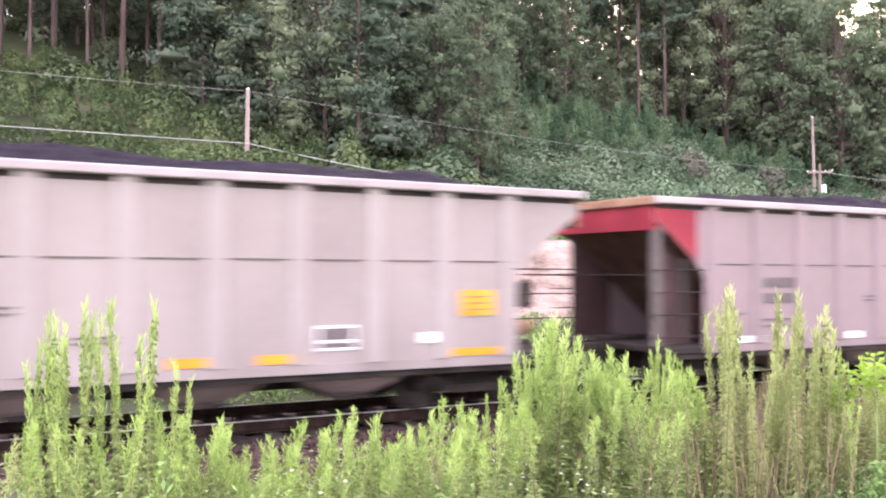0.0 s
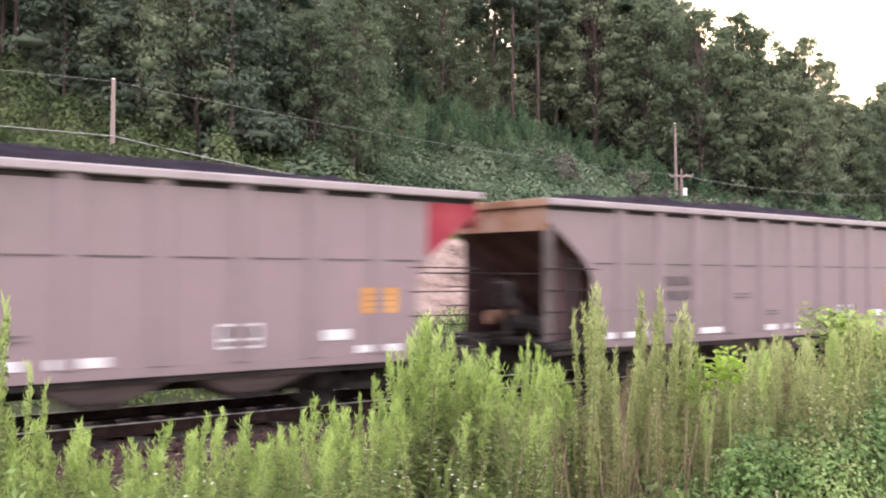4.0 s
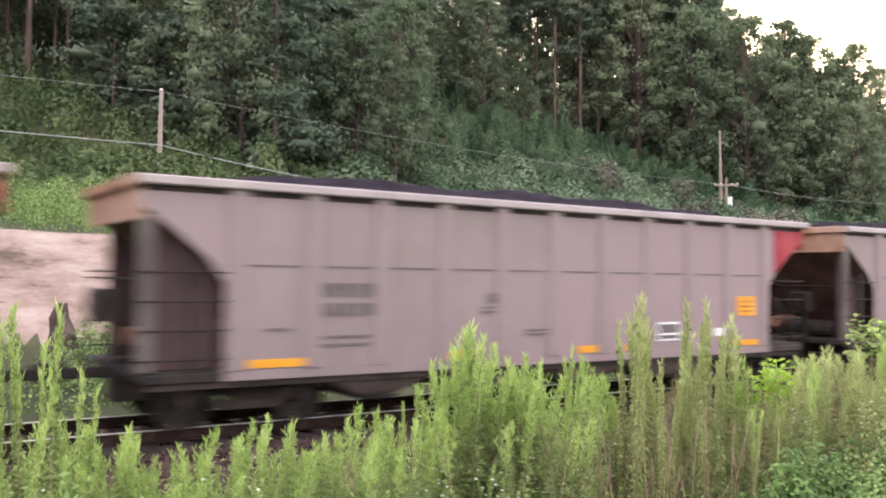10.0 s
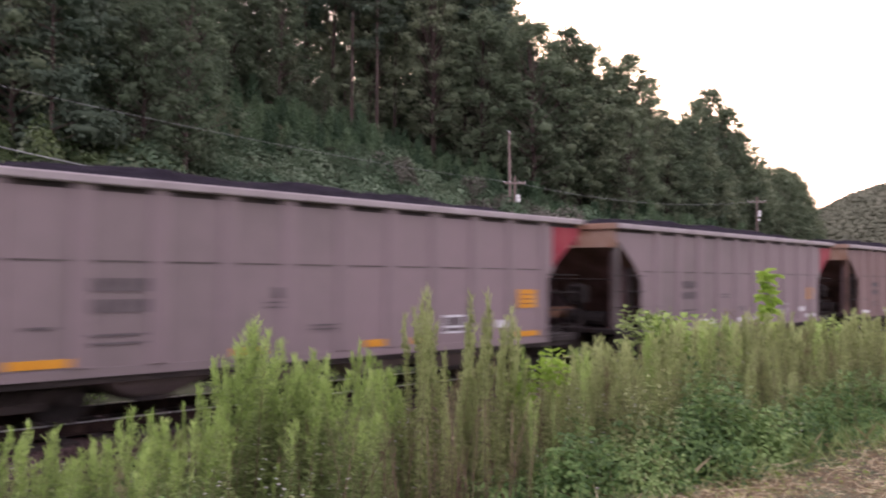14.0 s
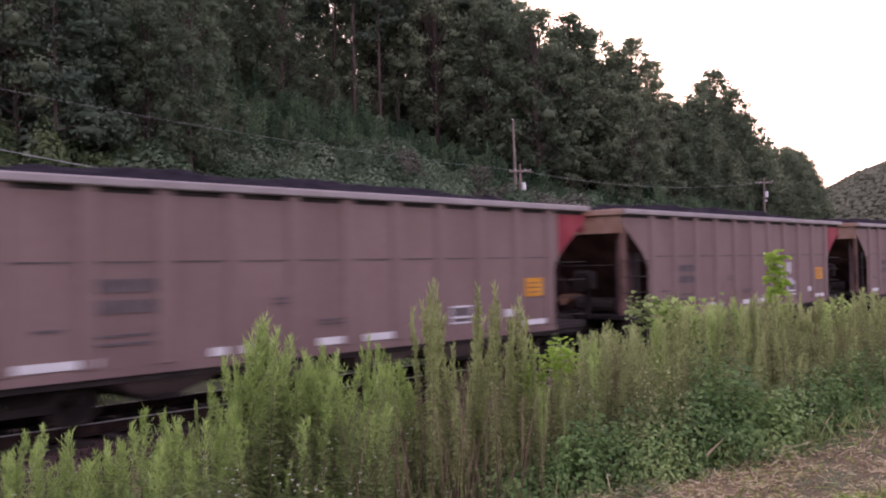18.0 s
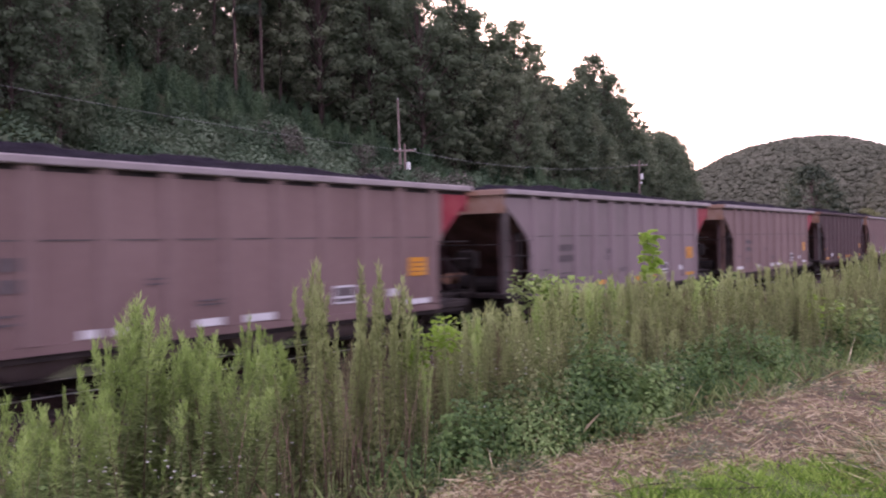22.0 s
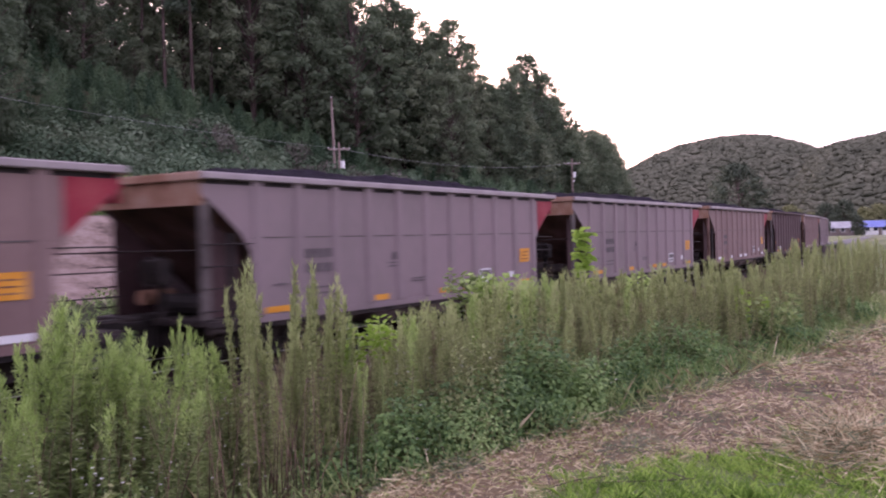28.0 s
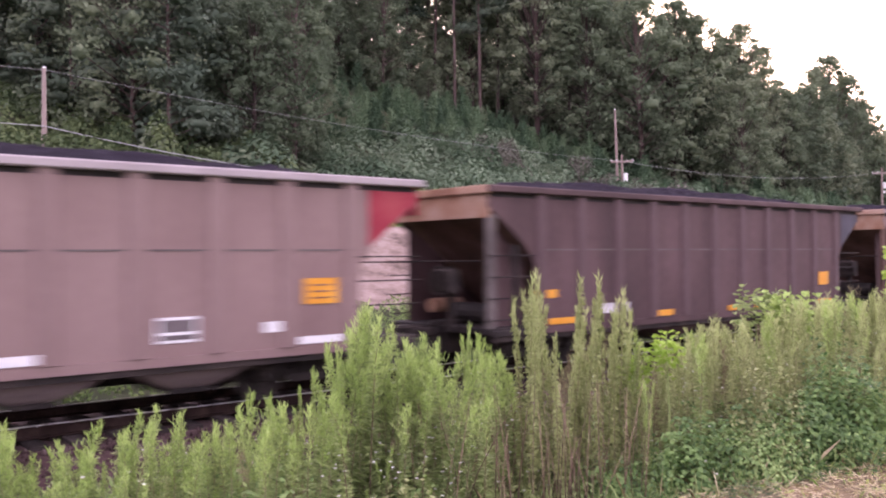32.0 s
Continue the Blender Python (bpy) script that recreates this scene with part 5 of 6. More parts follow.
# ---------------------------------------------------------------- the weedy bank before the track
def goldenrod(seed, tall, plume=0.4, bushy=1.0, fan=1.0):
    """Pieces of one tall weed: leafy stem, and a branching plume at its head. Slots: 0 stem, 1 leaf, 2 tip."""
    rng = np.random.default_rng(seed)
    bend = rng.normal(0, 0.06, 2) * tall
    axis = lambda k: np.stack([bend[0] * k ** 2, bend[1] * k ** 2, tall * k], -1)
    ks = np.linspace(0, 1, 6)
    stem = Shape().pipe([Vector(p) for p in axis(ks)], [0.006, 0.0055, 0.005, 0.004, 0.003, 0.001], 4)
    out = [as_piece(stem, 0)]
    n = int((170 if fan == 1.0 else 260) * bushy * tall)
    k = rng.uniform(0.1, 0.97, n)
    a = rng.uniform(0, 6.28, n)
    way = np.stack([np.cos(a), np.sin(a), rng.uniform(0.0, 0.9, n)], -1)
    ln = (0.11 - 0.06 * k) * rng.uniform(0.7, 1.3, n) * (1.0 if fan == 1.0 else 0.62)
    out.append((*leaves(axis(k), way, ln, 0.0085 if fan == 1.0 else 0.006, rng, 0.25 if fan == 1.0 else 0.5), 1))
    m = int(13 * bushy)
    for i in range(m):
        k0 = 1 - plume * (i + rng.random()) / m
        a0, ln0 = rng.uniform(0, 6.28), fan * tall * 0.19 * (1.05 - k0) / plume * rng.uniform(0.7, 1.1) + 0.03
        base = axis(np.array([k0]))[0]
        way0 = np.array([math.cos(a0) * 0.30, math.sin(a0) * 0.30, 1.0])
        q = rng.random(14)
        p = base + way0 * (q * ln0)[:, None]
        aa = rng.uniform(0, 6.28, 14)
        w = np.stack([np.cos(aa), np.sin(aa), rng.uniform(1.2, 3.0, 14)], -1)
        out.append((*leaves(p, w, rng.uniform(0.045, 0.085, 14), 0.0065, rng, 0.0), 2))
    q = rng.uniform(1 - plume * 0.8, 1.0, 30)
    aa = rng.uniform(0, 6.28, 30)
    out.append((*leaves(axis(q), np.stack([np.cos(aa), np.sin(aa), rng.uniform(1.2, 3.0, 30)], -1), rng.uniform(0.045, 0.09, 30), 0.0065, rng), 2))
    return out


def joined(pieces):
    """Pieces gathered slot by slot."""
    res = []
    for s in sorted({p[2] for p in pieces}):
        vs, fs, k = [], [], 0
        for v, f, t in pieces:
            if t == s:
                vs.append(v)
                fs.append(f + k)
                k += len(v)
        res.append((np.concatenate(vs), np.concatenate(fs), s))
    return res


def spread_out(patterns, places):
    """Copies of pattern pieces at (x, y, z, turn, scale, which), as pieces for one mesh."""
    out = []
    for x, y, z, turn, s, w in places:
        c, d = math.cos(turn) * s, math.sin(turn) * s
        m = np.array([[c, -d, 0], [d, c, 0], [0, 0, s]])
        for v, f, slot in patterns[w]:
            out.append((v @ m.T + np.array([x, y, z]), f, slot))
    return joined(out)


def weed_top(b):
    """The slope, seen from the verge, up to which the mass of the weeds reaches at a bearing in degrees."""
    return np.interp(b, [-10, 1.4, 8, 9.5, 10.5, 12, 14.4, 17, 20, 23, 25, 28, 31, 33, 34.5, 36, 40, 44, 46, 48, 50, 52, 54, 56, 58, 61, 64, 68, 72, 77.5, 82, 86, 95],
                     [-8.8, -8.6, -8.6, -9.0, -9.6, -9.8, -11, -10.8, -10.2, -10.2, -10.7, -9.6, -9.4, -8.2, -7.4, -7.8, -7.6, -7.4, -5.8, -5.4, -5.3, -5.6, -5.4, -4.6, -3.6, -2.4, -2.2, -2.5, -2.2, -1.6, -0.8, -0.9, -0.6])


EYE_Z = 2.23
rng = np.random.default_rng(41)
TALL = [joined(goldenrod(100 + i, 1.3, rng.uniform(0.3, 0.45), rng.uniform(0.8, 1.2))) for i in range(9)]
SPIRE = [joined(goldenrod(120 + i, 1.3, 0.42, rng.uniform(0.8, 1.1), 0.42)) for i in range(5)]
THIN = [joined(goldenrod(140 + i, 1.3, 0.4, 0.45)) for i in range(4)]


def weed_place(x, y, rng, least=0.45, most=1.9, share=(0.62, 1.0)):
    """Height of a weed at a place, so that the stand keeps under its outline."""
    r, b = math.hypot(x, y), bearing(x, y)
    z = float(height(x, y))
    top = EYE_Z + r * math.tan(radians(float(weed_top(b))))
    front = float(np.interp(b, [40, 52, 58, 72, 80], [0.3, 0.3, 0.3, 0.3, 0.4])) + float(np.interp(b, [30, 34, 53, 58], [0.9, 0.45, 0.5, 1.1])) * max(0.0, y - float(mow_edge(x)))       # the stand rises away from the mowing
    patch = 0.84 + 0.3 * float(rough(x, y, 0.6, 6.0))
    h = min(top - z, front * rng.uniform(0.8, 1.25)) * rng.uniform(*share) * min(1.0, patch)
    return z, min(h, most * rng.uniform(0.85, 1.0)) if h > least else 0.0


def on_bank(x, y):
    return mow_edge(x) + 0.15 < y < track_y(x) - 4.0 and 0 < bearing(x, y) < 92


# single tall weeds: bearing and slope of the tip in degrees, and whether it is a narrow spire
def weed_parts(patterns, leaf, tip):
    return [{s: fast_mesh(("stem", "foliage", "plume")[s], [(v, f, 0)], [(WEED_DRY, leaf, tip)[s]]) for v, f, s in p} for p in patterns]


FAN_PARTS, SPIRE_PARTS, OLIVE_PARTS = weed_parts(TALL, WEED, WEED_TIP), weed_parts(SPIRE, WEED, WEED_TIP), weed_parts(SPIRE, OLIVE_TIP, OLIVE_TIP)
spots = []
TIPS = [(2.1, -4.6, 1), (2.6, -4.9, 1), (3.6, -3.4, 1), (4.1, -3.1, 1), (4.9, -2.9, 1), (5.5, -2.6, 1), (6.0, -3.3, 1), (7.7, -2.1, 1), (9.0, -2.3, 1), (9.9, -5.6, 1), (10.4, -5.8, 1),
        (11.6, -8.4, 0), (13.0, -9.3, 0), (14.4, -10.7, 0), (17.2, -9.9, 0), (20.0, -9.5, 0), (21.1, -9.2, 0), (22.7, -9.5, 0), (25.1, -10.2, 0), (27.2, -8.8, 0), (28.7, -8.6, 0), (30.9, -8.6, 0),
        (31.6, -7.2, 1), (32.9, -6.2, 0), (33.8, -4.9, 1), (34.6, -3.45, 0), (35.1, -4.6, 0), (36.0, -4.8, 1), (36.7, -5.7, 0), (37.4, -5.4, 0), (38.2, -5.5, 0), (39.0, -5.5, 0), (39.7, -5.7, 0), (40.9, -4.6, 1),
        (41.6, -6.0, 1), (42.2, -6.6, 1), (42.9, -5.4, 0), (43.7, -6.3, 0), (45.0, -1.3, 2), (46.3, -1.45, 2), (47.0, -3.7, 2), (48.1, -1.7, 2), (48.4, -4.1, 2), (49.8, -1.6, 2), (50.4, -2.3, 2), (50.7, -3.4, 2), (51.9, -5.0, 1)]
for b, el, kind in TIPS:
    r = rng.uniform(6.6, 7.5) if 31 < b < 44 else rng.uniform(6.5, 7.1) if b > 44 else rng.uniform(5.8, 6.6)
    spots.append((b, r, el, kind))
    if kind == 0 and b < 44:
        for _ in range(6):
            db = rng.normal(0, 0.85)
            spots.append((b + db, r + rng.normal(0, 0.3), el - 0.3 - 1.3 * abs(db) - rng.uniform(0, 0.7), 0))
        continue
    for _ in range(1 if b < 11 else 2 if b < 44 else 3):
        spots.append((b + rng.normal(0, 0.4), r + rng.normal(0, 0.25), el - rng.uniform(0.4, 1.6) * (2.2 if b > 44 or b < 11 else 1), kind))
for _ in range(210):        # feathery heads that break the outline of the stand farther along
    b = rng.uniform(52.5, 85)
    r = rng.uniform(6.2, 9.5) + max(0, b - 58) * 0.3
    spots.append((b, r, float(weed_top(b)) + rng.uniform(-1.3, 0.35 if not 57.5 < b < 65 else -0.4), 0 if rng.random() < 0.25 else 2))
for _ in range(70):
    b = rng.uniform(79, 85.2)
    spots.append((b, rng.uniform(16, 32), rng.uniform(-1.4, -0.5), 2))
for _ in range(24):
    b = rng.uniform(1.5, 44)
    spots.append((b, rng.uniform(5.2, 7.2), float(weed_top(b)) - rng.uniform(0.0, 2.5), 0))
joined_in = []
for b, r, el, kind in spots:
    x, y = polar(b, r)
    z = float(height(x, y))
    h = EYE_Z + r * math.tan(radians(el)) - z
    if h < 0.3 or y < mow_edge(x) + 0.3 or y > track_y(x) - 3.6:
        continue
    if r > 11 or (b > 53 and rng.random() < 0.55):
        joined_in.append((x, y, z - 0.02, rng.uniform(0, 6.28), h / 1.3, 13 + int(rng.integers(5))))
        continue
    weed = new("tall_weed")
    data_list = (FAN_PARTS, SPIRE_PARTS, OLIVE_PARTS)[kind]
    for s, data in data_list[int(rng.integers(len(data_list)))].items():
        piece = part(("stem", "foliage", "plume")[s], data, None, weed)
        if s:
            tagged(piece, kind="stuff")
    wide = max(0.8, 1.05 * h / 1.3) * (1.0, 0.62, 0.75)[kind]
    weed.matrix_basis = pose(x, y, z - 0.02, rng.normal(0, 2), rng.normal(0, 2), rng.uniform(0, 360)) @ Matrix.Diagonal((wide, wide, h / 1.3, 1))
    tagged(weed, ("tall goldenrod weed with pale green plume", "slender weed with a narrow yellow-green spire", "slender olive weed with a browning spire")[kind], "weed", "tall weeds on the bank")

# the rest of the stand
places, olive = [], joined_in
for x, y in scatter(950, -0.3, 30, 1.2, 10, 0.15, lambda x, y: on_bank(x, y) and x * x + y * y > 17, rng):
    z, h = weed_place(x, y, rng, 0.2, share=(0.45, 0.95) if bearing(x, y) < 31 else (0.4, 0.9))
    if h:
        dull = rng.random() < np.interp(bearing(x, y), [20, 40, 50, 60], [0.15, 0.5, 0.65, 0.75])
        (olive if dull else places).append((x, y, z - 0.02, rng.uniform(0, 6.28), h / 1.3, int(rng.integers(9)) if x < 9 else 9 + int(rng.integers(4))))
        if x < 8:           # its side shoots
            for _ in range(2 if bearing(x, y) < 31 else 1):
                u, w = x + rng.normal(0, 0.075), y + rng.normal(0, 0.075)
                (olive if dull else places).append((u, w, z - 0.02, rng.uniform(0, 6.28), h / 1.3 * rng.uniform(0.7, 0.98), 9 + int(rng.integers(4))))
for x, y in scatter(420, 3.5, 17, 2.2, 9.5, 0.16, lambda x, y: on_bank(x, y) and y - mow_edge(x) > 0.55 and bearing(x, y) > 49 and x * x + y * y > 17, rng):
    z, h = weed_place(x, y, rng, 0.3, share=(0.62, 1.05))
    if h:
        olive.append((x, y, z - 0.02, rng.uniform(0, 6.28), h / 1.3, int(rng.integers(9)) if rng.random() < 0.5 else 9 + int(rng.integers(4))))
tagged(new("weed_stand", fast_mesh("weed_stand", spread_out(TALL + THIN, places), [WEED_DRY, WEED, WEED_TIP])), "dense stand of green goldenrod weeds", "weeds", kind="stuff")
tagged(new("ragweed_stand", fast_mesh("ragweed_stand", spread_out(TALL + THIN + SPIRE, olive), [WEED_DRY, OLIVE, OLIVE_TIP])), "olive-brown ragweed among the goldenrod", "weeds", kind="stuff")
far = []
for x, y in scatter(480, 26, 75, -2, 11, 0.45, lambda x, y: mow_edge(x) < y < track_y(x) - 4 and bearing(x, y) < 92, rng):
    z, h = weed_place(x, y, rng, share=(0.6, 1.0), most=2.2)
    if h:
        far.append((x, y, z - 0.02, rng.uniform(0, 6.28), h / 1.3, int(rng.integers(3))))
FAR_WEED = [joined(goldenrod(150 + i, 1.3, 0.4, 0.3)) for i in range(3)]
tagged(new("far_weeds", fast_mesh("far_weeds", spread_out(FAR_WEED, far), [WEED_DRY, OLIVE, WEED])), "distant tall weeds along the track", "weeds", kind="stuff")

# dry brown stems and seed heads
dry = [joined(goldenrod(160 + i, 1.3, 0.25, 0.35)) for i in range(4)]
places = []
for x, y in scatter(260, 0, 16, 2.2, 9.4, 0.15, lambda x, y: on_bank(x, y) and x * x + y * y > 17 and rough(x, y, 1.3, 2.0) > (0.35 if bearing(x, y) < 30 else 0.1 if not 45.5 < bearing(x, y) < 52.5 else -1), rng):
    z, h = weed_place(x, y, rng, 0.3, share=(0.7, 1.02))
    if h:
        places.append((x, y, z - 0.02, rng.uniform(0, 6.28), h / 1.3, int(rng.integers(4))))
tagged(new("dry_stems", fast_mesh("dry_stems", spread_out(dry, places), [WEED_DRY, WEED_DRY, WEED_DRY])), "dry brown weed stalks", "weeds", kind="stuff")

# bare brown stalks that stand in the thick of it
stalks = []
for _ in range(110):
    b, r = rng.normal(48.3, 2.8) if rng.random() < 0.75 else rng.uniform(30, 60), rng.uniform(5.6, 6.9)
    x, y = polar(b, r)
    if y < mow_edge(x) + 0.1:
        continue
    z, h = float(height(x, y)), rng.uniform(0.3, 0.95)
    lean = rng.normal(0, 0.14, 2)
    stalks.append(as_piece(Shape().pipe([(x, y, z - 0.02), (x + lean[0] * h * 0.4, y + lean[1] * h * 0.4, z + h * 0.5), (x + lean[0] * h, y + lean[1] * h, z + h)], [0.0045, 0.0035, 0.0015], 4), 0))
tagged(new("bare_stalks", fast_mesh("bare_stalks", stalks, [STALK])), "bare brown stalks standing among the weeds", "weeds", kind="stuff")

# brambles and low leaves that fill the stand
pieces = []
filled = scatter(950, -0.3, 32, 1.0, 10.2, 0.22, lambda x, y: mow_edge(x) - 0.05 < y < track_y(x) - 3.4 and 0 < bearing(x, y) < 92 and x * x + y * y > 16, rng)
filled += scatter(800, -0.3, 7.5, 3.2, 9.8, 0.14, lambda x, y: mow_edge(x) < y < track_y(x) - 3.7 and 0 < bearing(x, y) < 50 and x * x + y * y > 18, rng)
for x, y in filled:
    b = bearing(x, y)
    if b > 56 and y - mow_edge(x) < 0.9 and rng.random() < 0.6:
        continue
    z, h = weed_place(x, y, rng, 0.1, share=(0.5, 0.95) if b < 33 else (0.35, 0.8))
    if not h:
        continue
    n = int(rng.uniform(60, 95))
    d = rng.normal(size=(n, 3))
    d[:, 2] = np.abs(d[:, 2])
    d /= np.linalg.norm(d, axis=1, keepdims=True)
    hh = min(h, 0.9 if b < 30 else 0.55 if b < 50 else 0.6)
    p = np.array([x, y, z]) + d * np.array([0.24, 0.24, hh]) * rng.uniform(0.5, 1.08, (n, 1))
    size = rng.uniform(0.03, 0.06) * (0.72 if 30 < b < 54 else 1)
    pieces.append((*leaves_on(p, d, rng.uniform(0.7, 1.7, n) * size, rng.uniform(0.3, 0.65) * size, rng, 0.6), int(rng.choice([0, 1, 2, 3, 4], p=[0.1, 0.33, 0.08, 0.05, 0.44] if b < 37 else [0.12, 0.2, 0.3, 0.18, 0.2] if b < 54 else [0.42, 0.2, 0.22, 0.06, 0.1]))))
tagged(new("brambles", fast_mesh("brambles", joined(pieces), [BRIAR, WEED, OLIVE, WEED_DRY, BRIAR_PALE])), "dark green brambles and low leaves", "undergrowth", kind="stuff")

# bramble bushes along the edge of the mowing
pieces = []
row = []
for b in np.arange(53.5, 84, 0.62):
    far = 6.2 + max(0.0, b - 53.5) * 0.17 + max(0.0, b - 66) * 0.18 + max(0.0, b - 75) * 0.35
    x, y = polar(b + rng.normal(0, 0.3), far)
    row.append((x, max(y, float(mow_edge(x)) + rng.uniform(0.15, 0.75))))
for x, y in row:
    r, hh, z = rng.uniform(0.22, 0.5), rng.uniform(0.3, 0.9) * float(np.interp(bearing(x, y), [53, 57, 60, 67, 70, 80], [0.4, 0.9, 1.1, 1.0, 0.7, 0.6])), float(height(x, y))
    n = int(1150 * r / 0.3)
    d = rng.normal(size=(n, 3))
    d[:, 2] = np.abs(d[:, 2]) - 0.15
    d /= np.linalg.norm(d, axis=1, keepdims=True)
    lump = 1 + 0.25 * np.sin(d @ rng.normal(size=(3, 2)) * 4).sum(1, keepdims=True) / 1.4
    p = np.array([x, y, z]) + d * lump * np.array([r, r, hh]) * rng.uniform(0.75, 1.05, (n, 1))
    size = rng.uniform(0.03, 0.052)
    pieces.append((*leaves_on(p, d + np.array([0, 0, 0.5]), rng.uniform(0.7, 1.4, n) * size, rng.uniform(0.55, 0.8) * size, rng, 0.5), int(rng.choice([0, 1, 2], p=[0.74, 0.2, 0.06]))))
tagged(new("bramble_bushes", fast_mesh("bramble_bushes", joined(pieces), [BRIAR, BRIAR_PALE, OLIVE])), "dark green bramble bushes along the mowing", "undergrowth", kind="stuff")

# thin grass blades through the stand
n = 15000
gx_, gy_ = rng.uniform(-0.3, 22, n), rng.uniform(1.5, 10.2, n)
ok = (gy_ > mow_edge(gx_) - 0.2) & (gy_ < track_y(gx_) - 3.3) & (np.hypot(gx_, gy_) > 4.1)
gx_, gy_ = gx_[ok], gy_[ok]
gz_ = height(gx_, gy_)
top = EYE_Z + np.hypot(gx_, gy_) * np.tan(np.radians(weed_top(np.degrees(np.arctan2(gx_, gy_))))) - gz_
ln = np.clip(top * 0.6, 0.06, 0.42) * rng.uniform(0.4, 1.0, len(gx_))
v, f = leaves(np.stack([gx_, gy_, gz_], -1), rng.normal(size=(len(gx_), 3)) * np.array([0.35, 0.35, 0]) + np.array([0, 0, 1.0]), ln, 0.007, rng, 0.12)
tagged(new("bank_grass", fast_mesh("bank_grass", [(v, f[::1], 0)], [WEED])), "thin green grass blades on the bank", "grass", kind="stuff")

# straw-coloured stalks that lean out of the stand
n = 240
sx_, sb_ = rng.uniform(3.2, 13, n), rng.uniform(-0.1, 1.6, n)
sy_ = mow_edge(sx_) + sb_
ok = np.hypot(sx_, sy_) > 5.2
sx_, sy_ = sx_[ok], sy_[ok]
v, f = leaves(np.stack([sx_, sy_, height(sx_, sy_)], -1), rng.normal(size=(len(sx_), 3)) * np.array([0.75, 0.5, 0]) + np.array([0, 0, 0.8]), rng.uniform(0.2, 0.5, len(sx_)), 0.0032, rng, 0.15)
tagged(new("straw_stalks", fast_mesh("straw_stalks", [(v, f, 0)], [HAY])), "straw-coloured dead stalks leaning out of the weeds", "weeds", kind="stuff")

# little white aster flowers
pieces = []
for x, y in scatter(200, 0.5, 9, 3, 8.5, 0.12, lambda x, y: on_bank(x, y) and x * x + y * y > 19 and (31 < bearing(x, y) < 41 or 52.5 < bearing(x, y) < 56.5 or rough(x, y, 0.9, 5.0) > 0.3), rng):
    z, h = weed_place(x, y, rng, 0.2, share=(0.55, 0.85))
    if not h:
        continue
    for _ in range(int(rng.integers(2, 7))):
        c = np.array([x, y, z + h]) + rng.normal(size=3) * np.array([0.1, 0.1, 0.06])
        a = np.linspace(0, 6.28, 7)[:6] + rng.random()
        w = np.stack([np.cos(a), np.sin(a), np.full(6, 0.35)], -1)
        pieces.append((*leaves(np.tile(c, (6, 1)), w, 0.014, 0.010, rng), 0))
tagged(new("aster_flowers", fast_mesh("aster_flowers", pieces, [FLOWER])), "tiny white aster flowers among the weeds", "flowers", kind="stuff")


def round_leaves(stalk, heads, size, seed):
    """A plant with broad rounded leaves: Shapes for the stalk and each leaf."""
    rng = np.random.default_rng(seed)
    out = []
    for h in heads:
        for i in range(h[3]):
            a, el = rng.uniform(0, 6.28), rng.uniform(-0.7, 0.75)
            way = Vector((math.cos(a) * math.cos(el), math.sin(a) * math.cos(el), math.sin(el)))
            s = size * rng.uniform(0.7, 1.2)
            u = way.cross(Vector((0, 0, 1))).normalized()
            w = u.cross(way) * 0.3
            c = Vector(h[:3]) + Vector(rng.normal(0, 0.05, 3))
            sh = Shape()
            ring = [c + way * s * (0.55 - 0.55 * math.cos(q)) + u * s * 0.5 * math.sin(q) + w * s * abs(math.sin(q)) for q in np.linspace(0, 2 * math.pi, 9)[:8]]
            mid = c + way * s * 0.5
            sh.add([mid] + ring, [(0, 1 + j, 1 + (j + 1) % 8) for j in range(8)])
            out.append(sh)
    return out


def leaf_plant(name, x, y, tall, heads, size, mat, label, seed):
    plant = tagged(new(name), label, "plant")
    plant.matrix_basis = pose(x, y, float(height(x, y)), 0, 0, 0)
    part("stem", Shape().pipe([(0, 0, 0), (0.03, 0, tall * 0.5), (0, 0, tall)], [0.009, 0.007, 0.004], 6), WEED, plant)
    for sh in round_leaves(tall, heads, size, seed):
        part("leaf", sh, mat, plant)
    return plant


def head_z(x, y, el):
    return EYE_Z + math.hypot(x, y) * math.tan(radians(el)) - float(height(x, y))


def bushy(h, r, deep, n, seed):
    """Leaf heads on a compact mound that reaches up to h, r wide and deep high."""
    rng = np.random.default_rng(seed)
    out = []
    for i in range(n):
        d = rng.normal(size=3)
        d /= np.linalg.norm(d)
        k = rng.uniform(0.45, 0.95)
        out.append((d[0] * r * k, d[1] * r * k, h - deep * 0.5 + d[2] * deep * 0.46 * k, 4))
    return out


x, y = 15.16, 6.54
h = head_z(x, y, 0.25)
leaf_plant("pokeweed", x, y, h, [(0.0, 0.0, h - k * 0.06, 5) for k in range(4)] + [(rng.normal(0, 0.05), rng.normal(0, 0.05), h - 0.22 - k * 0.08, 6) for k in range(12)], 0.17, LIME, "tall lime-green broad-leaved plant above the weeds", 3)
for b, r, el, n in ((52.3, 7.1, -5.3, 9), (53.7, 7.0, -4.8, 14), (51.5, 7.2, -6.2, 6)):
    x, y = polar(b, r)
    h = head_z(x, y, el)
    leaf_plant("lime_shrub", x, y, h, bushy(h, 0.11, 0.32, n + 9, int(b * 3)), 0.05, LIME, "lime-green shrub with rounded leaves", int(b * 10))
